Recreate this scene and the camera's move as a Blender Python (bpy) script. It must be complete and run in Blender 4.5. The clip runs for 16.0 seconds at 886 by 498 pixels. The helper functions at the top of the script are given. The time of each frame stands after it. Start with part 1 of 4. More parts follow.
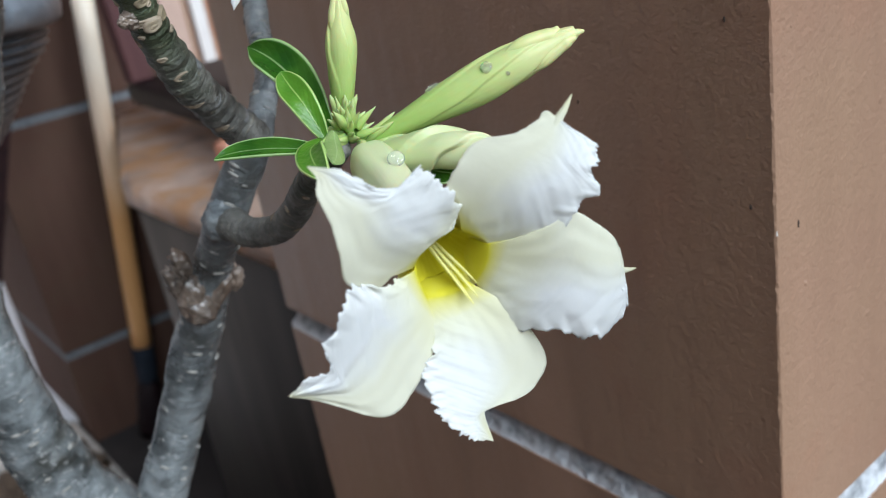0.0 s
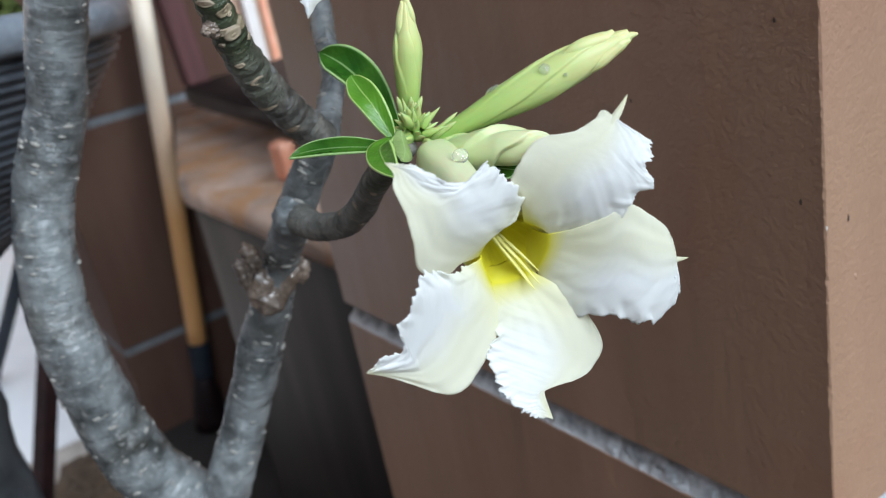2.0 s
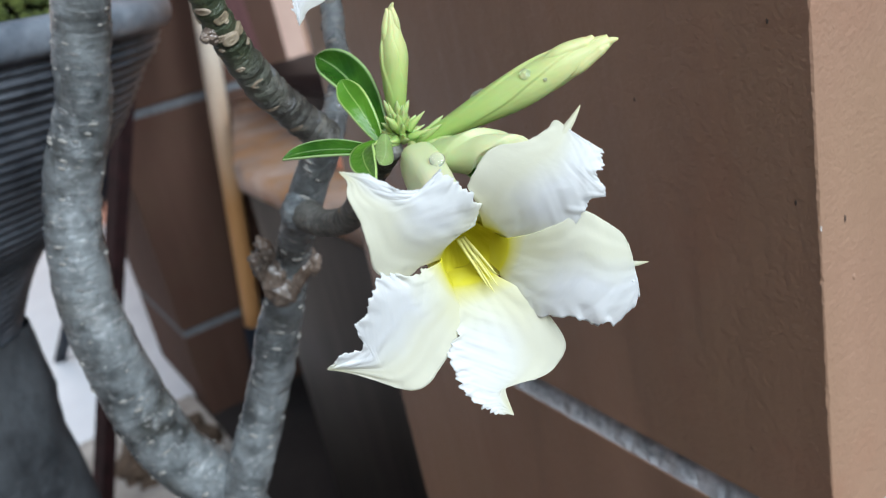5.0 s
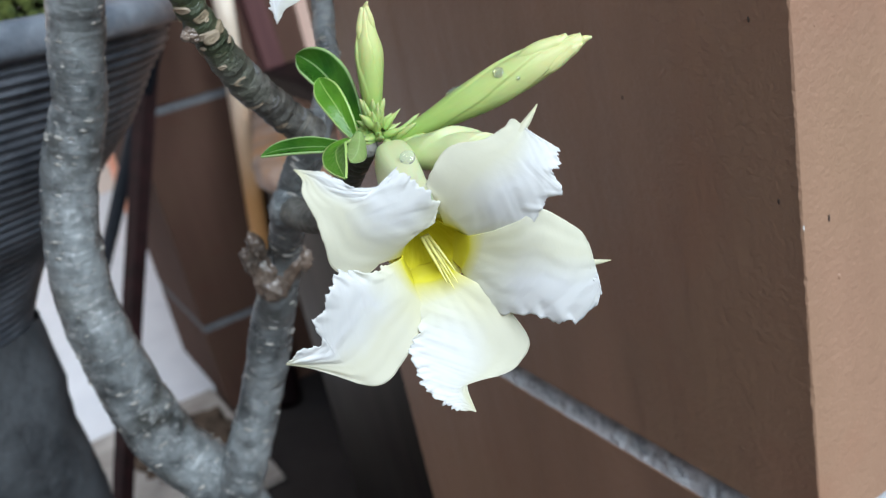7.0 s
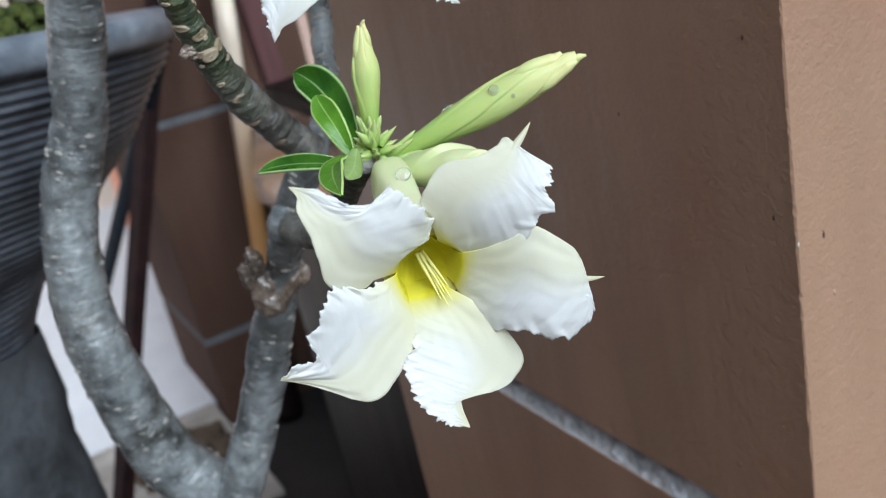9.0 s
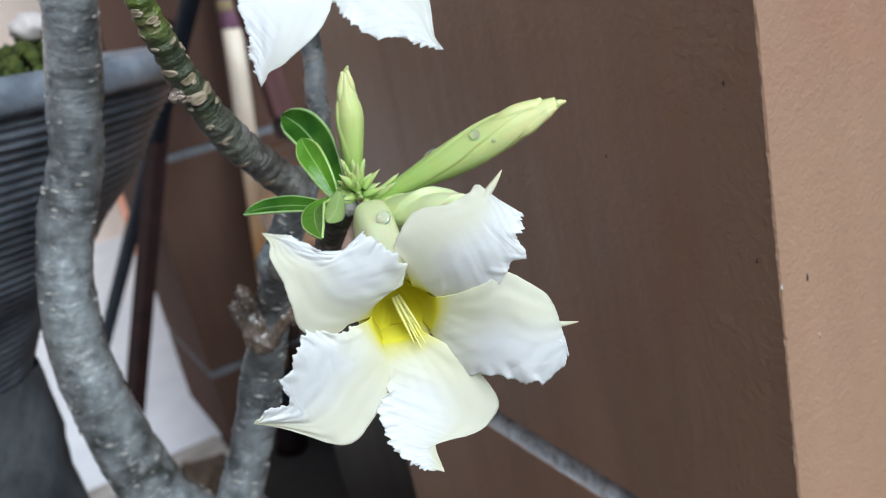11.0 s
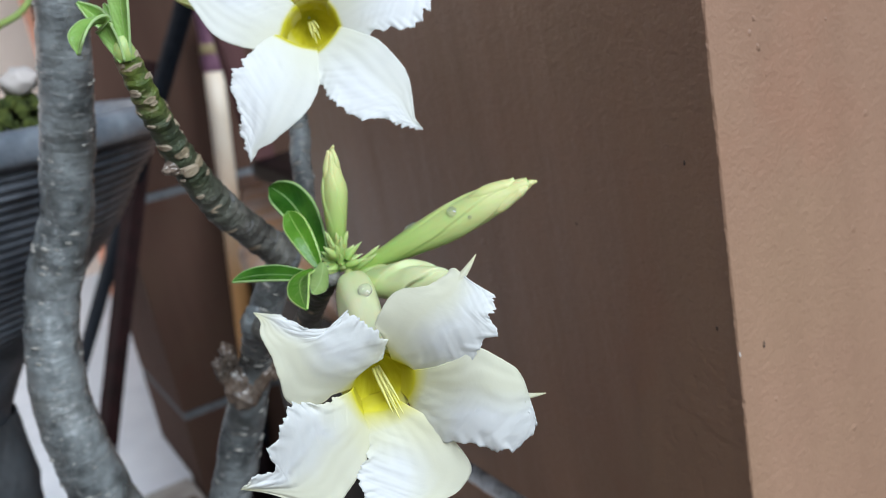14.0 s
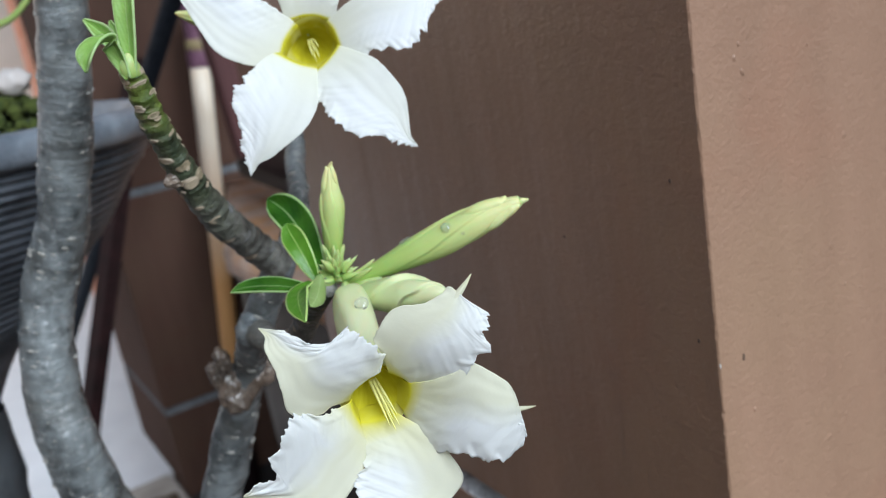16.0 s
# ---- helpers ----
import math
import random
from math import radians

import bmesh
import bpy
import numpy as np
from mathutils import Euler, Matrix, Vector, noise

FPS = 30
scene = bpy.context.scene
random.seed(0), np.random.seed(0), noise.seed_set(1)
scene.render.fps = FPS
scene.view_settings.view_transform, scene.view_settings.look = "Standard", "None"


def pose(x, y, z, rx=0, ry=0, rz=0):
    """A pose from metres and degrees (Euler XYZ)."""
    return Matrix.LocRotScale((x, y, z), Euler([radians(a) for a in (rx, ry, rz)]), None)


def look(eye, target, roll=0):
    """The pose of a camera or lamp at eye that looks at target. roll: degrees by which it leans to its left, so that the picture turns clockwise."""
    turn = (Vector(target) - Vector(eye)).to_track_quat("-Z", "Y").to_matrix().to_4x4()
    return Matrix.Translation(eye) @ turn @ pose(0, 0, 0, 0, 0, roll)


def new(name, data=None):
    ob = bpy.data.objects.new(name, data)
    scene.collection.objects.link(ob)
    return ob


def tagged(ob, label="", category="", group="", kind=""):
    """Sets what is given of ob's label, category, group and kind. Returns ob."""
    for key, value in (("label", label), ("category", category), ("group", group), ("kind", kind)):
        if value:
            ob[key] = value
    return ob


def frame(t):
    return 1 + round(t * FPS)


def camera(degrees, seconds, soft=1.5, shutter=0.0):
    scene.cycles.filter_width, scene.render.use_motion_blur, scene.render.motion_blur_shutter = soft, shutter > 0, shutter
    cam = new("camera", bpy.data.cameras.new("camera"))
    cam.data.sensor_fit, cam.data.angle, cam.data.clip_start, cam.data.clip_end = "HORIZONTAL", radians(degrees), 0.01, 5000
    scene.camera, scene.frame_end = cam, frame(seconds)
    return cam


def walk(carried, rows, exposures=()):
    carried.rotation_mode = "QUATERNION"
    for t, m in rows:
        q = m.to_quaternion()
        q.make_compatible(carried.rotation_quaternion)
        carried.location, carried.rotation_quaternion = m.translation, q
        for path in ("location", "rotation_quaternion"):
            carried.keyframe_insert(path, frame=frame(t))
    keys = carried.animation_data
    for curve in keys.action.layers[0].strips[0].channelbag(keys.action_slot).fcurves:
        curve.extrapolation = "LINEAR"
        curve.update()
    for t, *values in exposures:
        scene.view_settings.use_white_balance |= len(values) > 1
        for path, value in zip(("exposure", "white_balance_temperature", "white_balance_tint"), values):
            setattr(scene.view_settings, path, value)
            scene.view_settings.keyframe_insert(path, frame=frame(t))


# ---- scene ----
cam = camera(53.2, 16.0, soft=1.0)
METRES, EYE, TILT, LEAN, TURN = 0.09, 0.79, -22.2, 9.6, 0.0
ROWS = [
    (0.0, -0.0100, -0.0050, -0.0015, -0.200, -0.057, -0.041),
    (0.5, -0.0090, -0.0386, -0.0036, 0.690, -0.125, -0.097),
    (1.0, -0.0307, -0.0818, -0.0151, 1.192, -0.050, -0.039),
    (1.5, -0.0443, -0.1202, -0.0197, 1.932, -0.053, -0.001),
    (2.0, -0.0422, -0.1450, -0.0212, 2.929, -0.091, -0.060),
    (2.5, -0.0393, -0.1716, -0.0120, 3.739, -0.331, 0.018),
    (3.0, -0.0288, -0.2004, -0.0043, 4.294, -0.565, 0.116),
    (3.5, 0.0070, -0.2119, 0.0018, 4.887, -0.734, 0.024),
    (4.0, 0.0641, -0.2050, 0.0021, 5.568, -0.751, -0.264),
    (6.5, 0.2859, -0.2185, 0.0368, 7.995, -1.551, -0.715),
    (7.0, 0.3116, -0.2091, 0.0220, 8.297, -1.289, -0.892),
    (7.5, 0.3325, -0.2037, 0.0219, 8.567, -1.182, -1.088),
    (8.0, 0.3144, -0.2188, 0.0197, 8.203, -1.034, -0.891),
    (10.5, 0.3908, -0.2273, 0.0453, 8.896, 1.139, -1.146),
    (11.0, 0.4104, -0.2341, 0.0586, 8.983, 1.682, -1.295),
    (11.5, 0.4357, -0.2385, 0.0674, 9.139, 2.323, -1.575),
    (12.0, 0.4456, -0.2584, 0.0854, 9.052, 2.801, -1.602),
    (12.5, 0.4467, -0.2857, 0.1004, 8.758, 3.333, -1.641),
    (13.0, 0.4422, -0.3203, 0.1167, 8.349, 3.725, -1.656),
    (13.5, 0.4369, -0.3549, 0.1270, 7.915, 4.101, -1.765),
    (14.0, 0.4306, -0.3925, 0.1412, 7.480, 4.310, -1.860),
    (14.5, 0.4248, -0.4285, 0.1614, 7.097, 4.261, -1.873),
    (15.0, 0.4066, -0.4595, 0.1662, 6.625, 4.305, -2.061),
    (15.5, 0.4082, -0.4729, 0.1750, 6.503, 4.227, -2.203),
    (16.0, 0.4082, -0.4908, 0.1855, 6.337, 4.193, -2.492),
]
walk(cam, [(t, pose(0, 0, EYE, TILT, LEAN, TURN) @ pose(METRES * x, METRES * y, METRES * z, 90 + pitch, roll, yaw)) for t, x, y, z, yaw, pitch, roll in ROWS], exposures=[(0.0, -0.24, 5600, 4), (4.0, -0.17, 5600, 4), (8.0, -0.21, 5600, 4), (10.5, -0.2, 5630, 4), (12.0, -0.33, 5630, 4), (13.0, -0.38, 5630, 4), (16.0, -0.36, 5630, 4)])
cam.data.dof.use_dof, cam.data.dof.focus_distance, cam.data.dof.aperture_fstop = True, 0.190, 21.0

# ---- sky and sun ----
SUN_TO = Vector((0.535, -0.590, 0.66)).normalized()      # towards the open side of the yard
world = bpy.data.worlds.new("sky")
scene.world, world.use_nodes = world, True
wn_ = world.node_tree
sky = wn_.nodes.new("ShaderNodeTexSky")
sky.sky_type, sky.sun_disc = "NISHITA", False
sky.sun_elevation, sky.sun_rotation = math.asin(SUN_TO.z), math.atan2(SUN_TO.x, SUN_TO.y)
wn_.nodes["Background"].inputs["Strength"].default_value = 0.056
wn_.links.new(sky.outputs[0], wn_.nodes["Background"].inputs["Color"])
sun = bpy.data.lights.new("sun", "SUN")
sun.energy, sun.angle, sun.color = 5.7, radians(48), (1.0, 0.995, 0.99)
new("sun", sun).matrix_world = look(SUN_TO * 20, (0, 0, 0))


# ---- materials ----
class Mat:
    """A small builder of node materials."""

    def __init__(self, name, rough=0.6, metal=0.0, spec=0.5):
        self.m = bpy.data.materials.new(name)
        self.m.use_nodes = True
        self.t = self.m.node_tree
        self.b = self.t.nodes["Principled BSDF"]
        self.b.inputs["Roughness"].default_value, self.b.inputs["Metallic"].default_value = rough, metal
        self.b.inputs["Specular IOR Level"].default_value = spec
        self.co = self.t.nodes.new("ShaderNodeTexCoord")

    def node(self, kind, **values):
        n = self.t.nodes.new(kind)
        for key, value in values.items():
            n.inputs[key.replace("_", " ")].default_value = value
        return n

    def link(self, a, b):
        self.t.links.new(a, b)

    def space(self, scale=(1, 1, 1), kind="Object"):
        n = self.node("ShaderNodeMapping", Scale=scale)
        self.link(self.co.outputs[kind], n.inputs[0])
        return n.outputs[0]

    def noise(self, scale, detail=4, rough=0.55, stretch=(1, 1, 1), kind="Object"):
        n = self.node("ShaderNodeTexNoise", Scale=scale, Detail=detail, Roughness=rough)
        self.link(self.space(stretch, kind), n.inputs["Vector"])
        return n.outputs["Fac"]

    def ramp(self, fac, stops):
        n = self.t.nodes.new("ShaderNodeValToRGB")
        el = n.color_ramp.elements
        while len(el) < len(stops):
            el.new(0.5)
        for e, (at, c) in zip(el, stops):
            e.position, e.color = at, (*c, 1) if len(c) == 3 else c
        self.link(fac, n.inputs[0])
        return n.outputs[0]

    def mix(self, fac, a, b, how="MIX"):
        n = self.t.nodes.new("ShaderNodeMix")
        n.data_type, n.blend_type = "RGBA", how
        for value, slot in ((fac, 0), (a, 6), (b, 7)):
            if isinstance(value, (int, float)):
                n.inputs[slot].default_value = value
            elif isinstance(value, tuple):
                n.inputs[slot].default_value = (*value, 1)
            else:
                self.link(value, n.inputs[slot])
        return n.outputs[2]

    def math(self, how, a, b=0.0, c=0.0):
        n = self.t.nodes.new("ShaderNodeMath")
        n.operation = how
        for i, value in enumerate((a, b, c)):
            if isinstance(value, (int, float)):
                n.inputs[i].default_value = value
            else:
                self.link(value, n.inputs[i])
        return n.outputs[0]

    def colour(self, out):
        self.link(out, self.b.inputs["Base Color"])
        return self

    def bump(self, height, distance, strength=1.0):
        n = self.node("ShaderNodeBump", Strength=strength, Distance=distance)
        self.link(height, n.inputs["Height"])
        self.link(n.outputs[0], self.b.inputs["Normal"])
        return self

    def thin(self, share):
        """Lets a share of the light through, as a thin petal or leaf does."""
        t = self.node("ShaderNodeBsdfTranslucent")
        self.link(self.b.inputs["Base Color"].links[0].from_socket, t.inputs["Color"])
        m = self.node("ShaderNodeMixShader", Fac=share)
        self.link(self.b.outputs[0], m.inputs[1])
        self.link(t.outputs[0], m.inputs[2])
        self.link(m.outputs[0], self.t.nodes["Material Output"].inputs["Surface"])
        return self

    def rand(self):
        return self.t.nodes.new("ShaderNodeObjectInfo").outputs["Random"]

    def xyz(self, kind="Object"):
        n = self.t.nodes.new("ShaderNodeSeparateXYZ")
        self.link(self.co.outputs[kind], n.inputs[0])
        return n.outputs


def paint_material(name, tone, relief, rough=0.43, spec=0.5):
    """Brown emulsion on rough plaster: reddish and olive patches, vertical bands painted for soft reflections, grain,
    and a few grit bumps.
    """
    k = Mat(name, rough, spec=spec)
    # runs: the semi-gloss wall's soft vertical reflections, put into its base colour.
    runs, hue, mid, fine = k.noise(9, 4, 0.6, (1.7, 1.7, 0.22)), k.noise(7, 3), k.noise(150, 4), k.noise(700, 4, 0.55)
    base = k.ramp(runs, [(0.30, (0.285, 0.182, 0.128)), (0.70, (0.395, 0.258, 0.188))])
    base = k.mix(k.math("MULTIPLY", k.ramp(hue, [(0.45, (0, 0, 0)), (0.65, (1, 1, 1))]), 0.6), base, (0.345, 0.240, 0.160))
    red = k.ramp(k.noise(13, 4, 0.6), [(0.54, (0, 0, 0)), (0.70, (1, 1, 1))])
    base = k.mix(k.math("MULTIPLY", red, 0.5), base, (0.34, 0.185, 0.125))
    base = k.mix(k.math("MULTIPLY", mid, 0.35), base, (0.27, 0.168, 0.120))
    pit = k.node("ShaderNodeTexVoronoi", Scale=46.0)
    k.link(k.space(), pit.inputs["Vector"])
    pits = k.math("MULTIPLY", k.ramp(pit.outputs["Distance"], [(0.025, (1, 1, 1)), (0.055, (0, 0, 0))]), k.ramp(k.noise(21, 2), [(0.56, (0, 0, 0)), (0.62, (1, 1, 1))]))
    base = k.mix(k.math("MULTIPLY", pits, 0.7), base, (0.09, 0.06, 0.045))
    k.colour(k.mix(1.0, base, tone, "MULTIPLY"))
    grit = k.node("ShaderNodeTexVoronoi", Scale=75.0)
    k.link(k.space(), grit.inputs["Vector"])
    dots = k.ramp(grit.outputs["Distance"], [(0.03, (1, 1, 1)), (0.10, (0, 0, 0))])
    few = k.ramp(k.noise(30, 2), [(0.5, (0, 0, 0)), (0.6, (1, 1, 1))])
    wavy = k.math("MULTIPLY", k.noise(16, 3, 0.5, (1.6, 1.6, 0.14)), 7.0)
    h = k.math("ADD", k.math("ADD", wavy, k.math("MULTIPLY", fine, 0.8)), k.math("ADD", k.math("MULTIPLY", k.noise(330, 3), 0.9), k.math("ADD", mid, k.math("MULTIPLY", k.math("MULTIPLY", dots, few), 0.9))))
    return k.bump(h, 0.0012, relief).m


def simple(name, dark, light, scale, rough, bump_at=0.0, bump_scale=None, stretch=(1, 1, 1), spec=0.5):
    k = Mat(name, rough, spec=spec)
    k.colour(k.ramp(k.noise(scale, 6, 0.6, stretch), [(0.3, dark), (0.7, light)]))
    if bump_at:
        k.bump(k.noise(bump_scale or scale * 4, 5, 0.6, stretch), bump_at, 0.7)
    return k.m


def bark_material(name, dark, light, pale):
    """Grey bark: mottled, brownish and greenish patches, broken pale and dark rings across the branch (V runs along it), pale flecks."""
    k = Mat(name, 0.3, spec=1.0)
    mott = k.math("ADD", k.math("MULTIPLY", k.noise(70, 6, 0.7), 0.6), k.math("MULTIPLY", k.noise(24, 3, 0.5, (1, 1, 2.0)), 0.4))
    base = k.ramp(mott, [(0.38, dark), (0.60, light)])
    tint = k.ramp(k.noise(42, 3, 0.5), [(0.52, (0, 0, 0)), (0.68, (1, 1, 1))])
    base = k.mix(k.math("MULTIPLY", tint, 0.65), base, (dark[0] * 1.9, dark[1] * 1.55, dark[2] * 1.15))

    def across(u, v, detail):
        n = k.node("ShaderNodeTexNoise", Scale=1.0, Detail=detail, Roughness=0.6)
        m = k.node("ShaderNodeMapping", Scale=(u, v, 1.0))
        k.link(k.co.outputs["UV"], m.inputs[0])
        k.link(m.outputs[0], n.inputs["Vector"])
        return n.outputs["Fac"]

    ring, fine = across(3.2, 130.0, 4.0), across(2.0, 700.0, 5.0)
    base = k.mix(k.math("MULTIPLY", k.ramp(ring, [(0.58, (0, 0, 0)), (0.68, (1, 1, 1))]), 0.08), base, pale)
    base = k.mix(k.math("MULTIPLY", k.ramp(ring, [(0.30, (1, 1, 1)), (0.38, (0, 0, 0))]), 0.14), base, (dark[0] * 0.5, dark[1] * 0.5, dark[2] * 0.5))
    fleck = k.ramp(k.noise(300, 3, 0.5, (1, 1, 1.8)), [(0.60, (0, 0, 0)), (0.66, (1, 1, 1))])
    k.colour(k.mix(k.math("MULTIPLY", fleck, 0.32), base, pale))
    k.link(k.math("ADD", k.math("MULTIPLY", k.noise(60, 3), 0.5), 0.04), k.b.inputs["Roughness"])
    h = k.math("ADD", k.math("ADD", k.math("MULTIPLY", fine, 0.18), k.math("MULTIPLY", ring, 0.5)), k.math("ADD", k.math("MULTIPLY", k.noise(260, 5), 0.35), k.math("MULTIPLY", k.noise(85, 3, 0.5, (1, 1, 1.6)), 1.2)))
    return k.bump(h, 0.0016, 0.8).m


def young_bark(name, green_from):
    """Grey-brown ringed bark that turns dark green and then olive along V."""
    k = Mat(name, 0.4, spec=0.5)
    v = k.xyz("UV")[1]
    mott = k.noise(150, 6, 0.7)
    along = k.math("ADD", v, k.math("MULTIPLY", k.math("SUBTRACT", k.noise(90, 4), 0.5), 0.5))
    old = k.ramp(mott, [(0.32, (0.060, 0.058, 0.050)), (0.66, (0.275, 0.262, 0.228))])
    mid = k.ramp(mott, [(0.32, (0.026, 0.036, 0.018)), (0.66, (0.105, 0.122, 0.070))])
    young = k.ramp(k.noise(220, 4), [(0.3, (0.065, 0.100, 0.016)), (0.52, (0.145, 0.185, 0.034)), (0.70, (0.26, 0.20, 0.085))])
    c = k.mix(k.ramp(along, [(green_from - 0.28, (0, 0, 0)), (green_from, (1, 1, 1))]), old, mid)
    c = k.mix(k.ramp(along, [(green_from + 0.12, (0, 0, 0)), (green_from + 0.26, (1, 1, 1))]), c, young)
    n = k.node("ShaderNodeTexNoise", Scale=1.0, Detail=4.0, Roughness=0.6)
    m = k.node("ShaderNodeMapping", Scale=(2.6, 42.0, 1.0))
    k.link(k.co.outputs["UV"], m.inputs[0])
    k.link(m.outputs[0], n.inputs["Vector"])
    c = k.mix(k.math("MULTIPLY", k.ramp(n.outputs["Fac"], [(0.60, (0, 0, 0)), (0.68, (1, 1, 1))]), 0.7), c, (0.36, 0.31, 0.22))
    k.colour(k.mix(k.math("MULTIPLY", k.ramp(n.outputs["Fac"], [(0.30, (1, 1, 1)), (0.38, (0, 0, 0))]), 0.7), c, (0.02, 0.018, 0.014)))
    return k.bump(k.math("ADD", k.math("MULTIPLY", n.outputs["Fac"], 1.6), k.math("ADD", mott, k.noise(500, 4))), 0.0010, 0.85).m


def petal_material(name, low, high, cream):
    """White, thin petal: cream on the half that was outside in the bud (high V), yellow towards the throat (low U), faint veins."""
    k = Mat(name, 0.65, spec=0.12)
    u, v, _ = k.xyz("UV")
    wob = k.math("SUBTRACT", k.noise(150, 3), 0.5)
    side = k.ramp(k.math("ADD", v, k.math("MULTIPLY", wob, 0.22)), [(0.38, (0, 0, 0)), (0.70, (1, 1, 1))])
    tip = k.ramp(u, [(0.86, (0, 0, 0)), (1.0, (1, 1, 1))])
    white = k.ramp(k.noise(60, 4), [(0.3, low), (0.7, high)])
    base = k.mix(k.math("MULTIPLY", side, 0.35 + 0.65 * cream), white, (0.878, 0.862, 0.71))
    base = k.mix(k.math("MULTIPLY", tip, 0.6 * cream), base, (0.80, 0.76, 0.42))
    near = k.ramp(k.math("ADD", u, k.math("MULTIPLY", wob, 0.10)), [(0.03, (1, 1, 1)), (0.30, (0, 0, 0))])
    base = k.mix(k.math("MULTIPLY", near, 0.3 + 0.5 * cream), base, (0.86, 0.84, 0.55))
    glow = k.ramp(k.math("ADD", u, k.math("MULTIPLY", wob, 0.03)), [(0.0, (1, 1, 1)), (0.008 + 0.022 * cream, (0.6, 0.6, 0.6)), (0.025 + 0.075 * cream, (0, 0, 0))])
    k.colour(k.mix(glow, base, (0.82, 0.76, 0.045)))
    vein = k.node("ShaderNodeTexNoise", Scale=1.0, Detail=4.0, Roughness=0.6)
    m = k.node("ShaderNodeMapping", Scale=(26.0, 9.0, 1.0), Rotation=(0, 0, -0.5))
    k.link(k.co.outputs["UV"], m.inputs[0])
    k.link(m.outputs[0], vein.inputs["Vector"])
    k.bump(k.math("ADD", vein.outputs["Fac"], k.math("MULTIPLY", k.noise(420, 4), 0.5)), 0.0005, 0.14)
    return k.thin(0.38).m


def throat_material():
    """Yellow inside the tube, paler where it opens into the petals; U runs inward, faint streaks along it."""
    k = Mat("yellow_throat", 0.5, spec=0.25)
    u, v, _ = k.xyz("UV")
    streak = k.node("ShaderNodeTexNoise", Scale=1.0, Detail=3.0, Roughness=0.6)
    m = k.node("ShaderNodeMapping", Scale=(2.0, 30.0, 1.0))
    k.link(k.co.outputs["UV"], m.inputs[0])
    k.link(m.outputs[0], streak.inputs["Vector"])
    inside = k.ramp(streak.outputs["Fac"], [(0.3, (0.76, 0.69, 0.012)), (0.7, (0.86, 0.80, 0.05))])
    return k.colour(k.mix(k.ramp(u, [(0.04, (1, 1, 1)), (0.22, (0, 0, 0))]), inside, (0.84, 0.80, 0.26))).thin(0.5).m


def tube_material(name, low, high, tip, axis_scale):
    """A green to cream colour along U of the UV map."""
    k = Mat(name, 0.38, spec=0.4)
    u, v, _ = k.xyz("UV")
    n = k.noise(120, 4)
    s = k.math("ADD", u, k.math("MULTIPLY", k.math("SUBTRACT", n, 0.5), 0.25))
    base = k.ramp(s, [(0.05, low), (0.5, high), (0.95, tip)])
    vein = k.node("ShaderNodeTexNoise", Scale=1.0, Detail=3.0, Roughness=0.6)
    m = k.node("ShaderNodeMapping", Scale=(2.0, axis_scale, 1.0))
    k.link(k.co.outputs["UV"], m.inputs[0])
    k.link(m.outputs[0], vein.inputs["Vector"])
    k.colour(k.mix(k.math("MULTIPLY", k.ramp(vein.outputs["Fac"], [(0.5, (0, 0, 0)), (0.7, (1, 1, 1))]), 0.14), base, low))
    k.b.inputs["Subsurface Weight"].default_value, k.b.inputs["Subsurface Scale"].default_value = 0.15, 0.0012
    return k.bump(k.math("ADD", vein.outputs["Fac"], k.math("MULTIPLY", n, 1.5)), 0.0005, 0.25).thin(0.2).m


def leaf_material(name, dark, light, pale, rough):
    """Glossy leaf: pale midrib and margin (V across), side veins."""
    k = Mat(name, rough, spec=0.45)
    u, v, _ = k.xyz("UV")
    off = k.math("ABSOLUTE", k.math("SUBTRACT", v, 0.5))
    rib = k.ramp(off, [(0.012, (0.5, 0.5, 0.5)), (0.035, (0, 0, 0))])
    edge = k.ramp(off, [(0.445, (0, 0, 0)), (0.485, (1, 1, 1))])
    wave = k.node("ShaderNodeTexWave", Scale=3.2, Distortion=2.5, Detail=2.0)
    m = k.node("ShaderNodeMapping", Scale=(1.0, 1.0, 1.0))
    skew = k.node("ShaderNodeCombineXYZ")
    k.link(k.math("SUBTRACT", u, k.math("MULTIPLY", off, 0.6)), skew.inputs[0])
    k.link(skew.outputs[0], wave.inputs["Vector"])
    green = k.ramp(k.noise(90, 4), [(0.3, dark), (0.7, light)])
    green = k.mix(k.math("MULTIPLY", k.ramp(wave.outputs["Fac"], [(0.80, (0, 0, 0)), (1.0, (1, 1, 1))]), 0.035), green, (0.16, 0.34, 0.07))
    k.colour(k.mix(k.math("MAXIMUM", rib, edge), green, pale))
    k.b.inputs["Subsurface Weight"].default_value = 0.12
    k.b.inputs["Subsurface Radius"].default_value = (0.4, 1.0, 0.2)
    k.b.inputs["Subsurface Scale"].default_value = 0.001
    return k.bump(k.math("ADD", k.noise(240, 3), k.math("MULTIPLY", wave.outputs["Fac"], -0.04)), 0.0010, 0.5).m


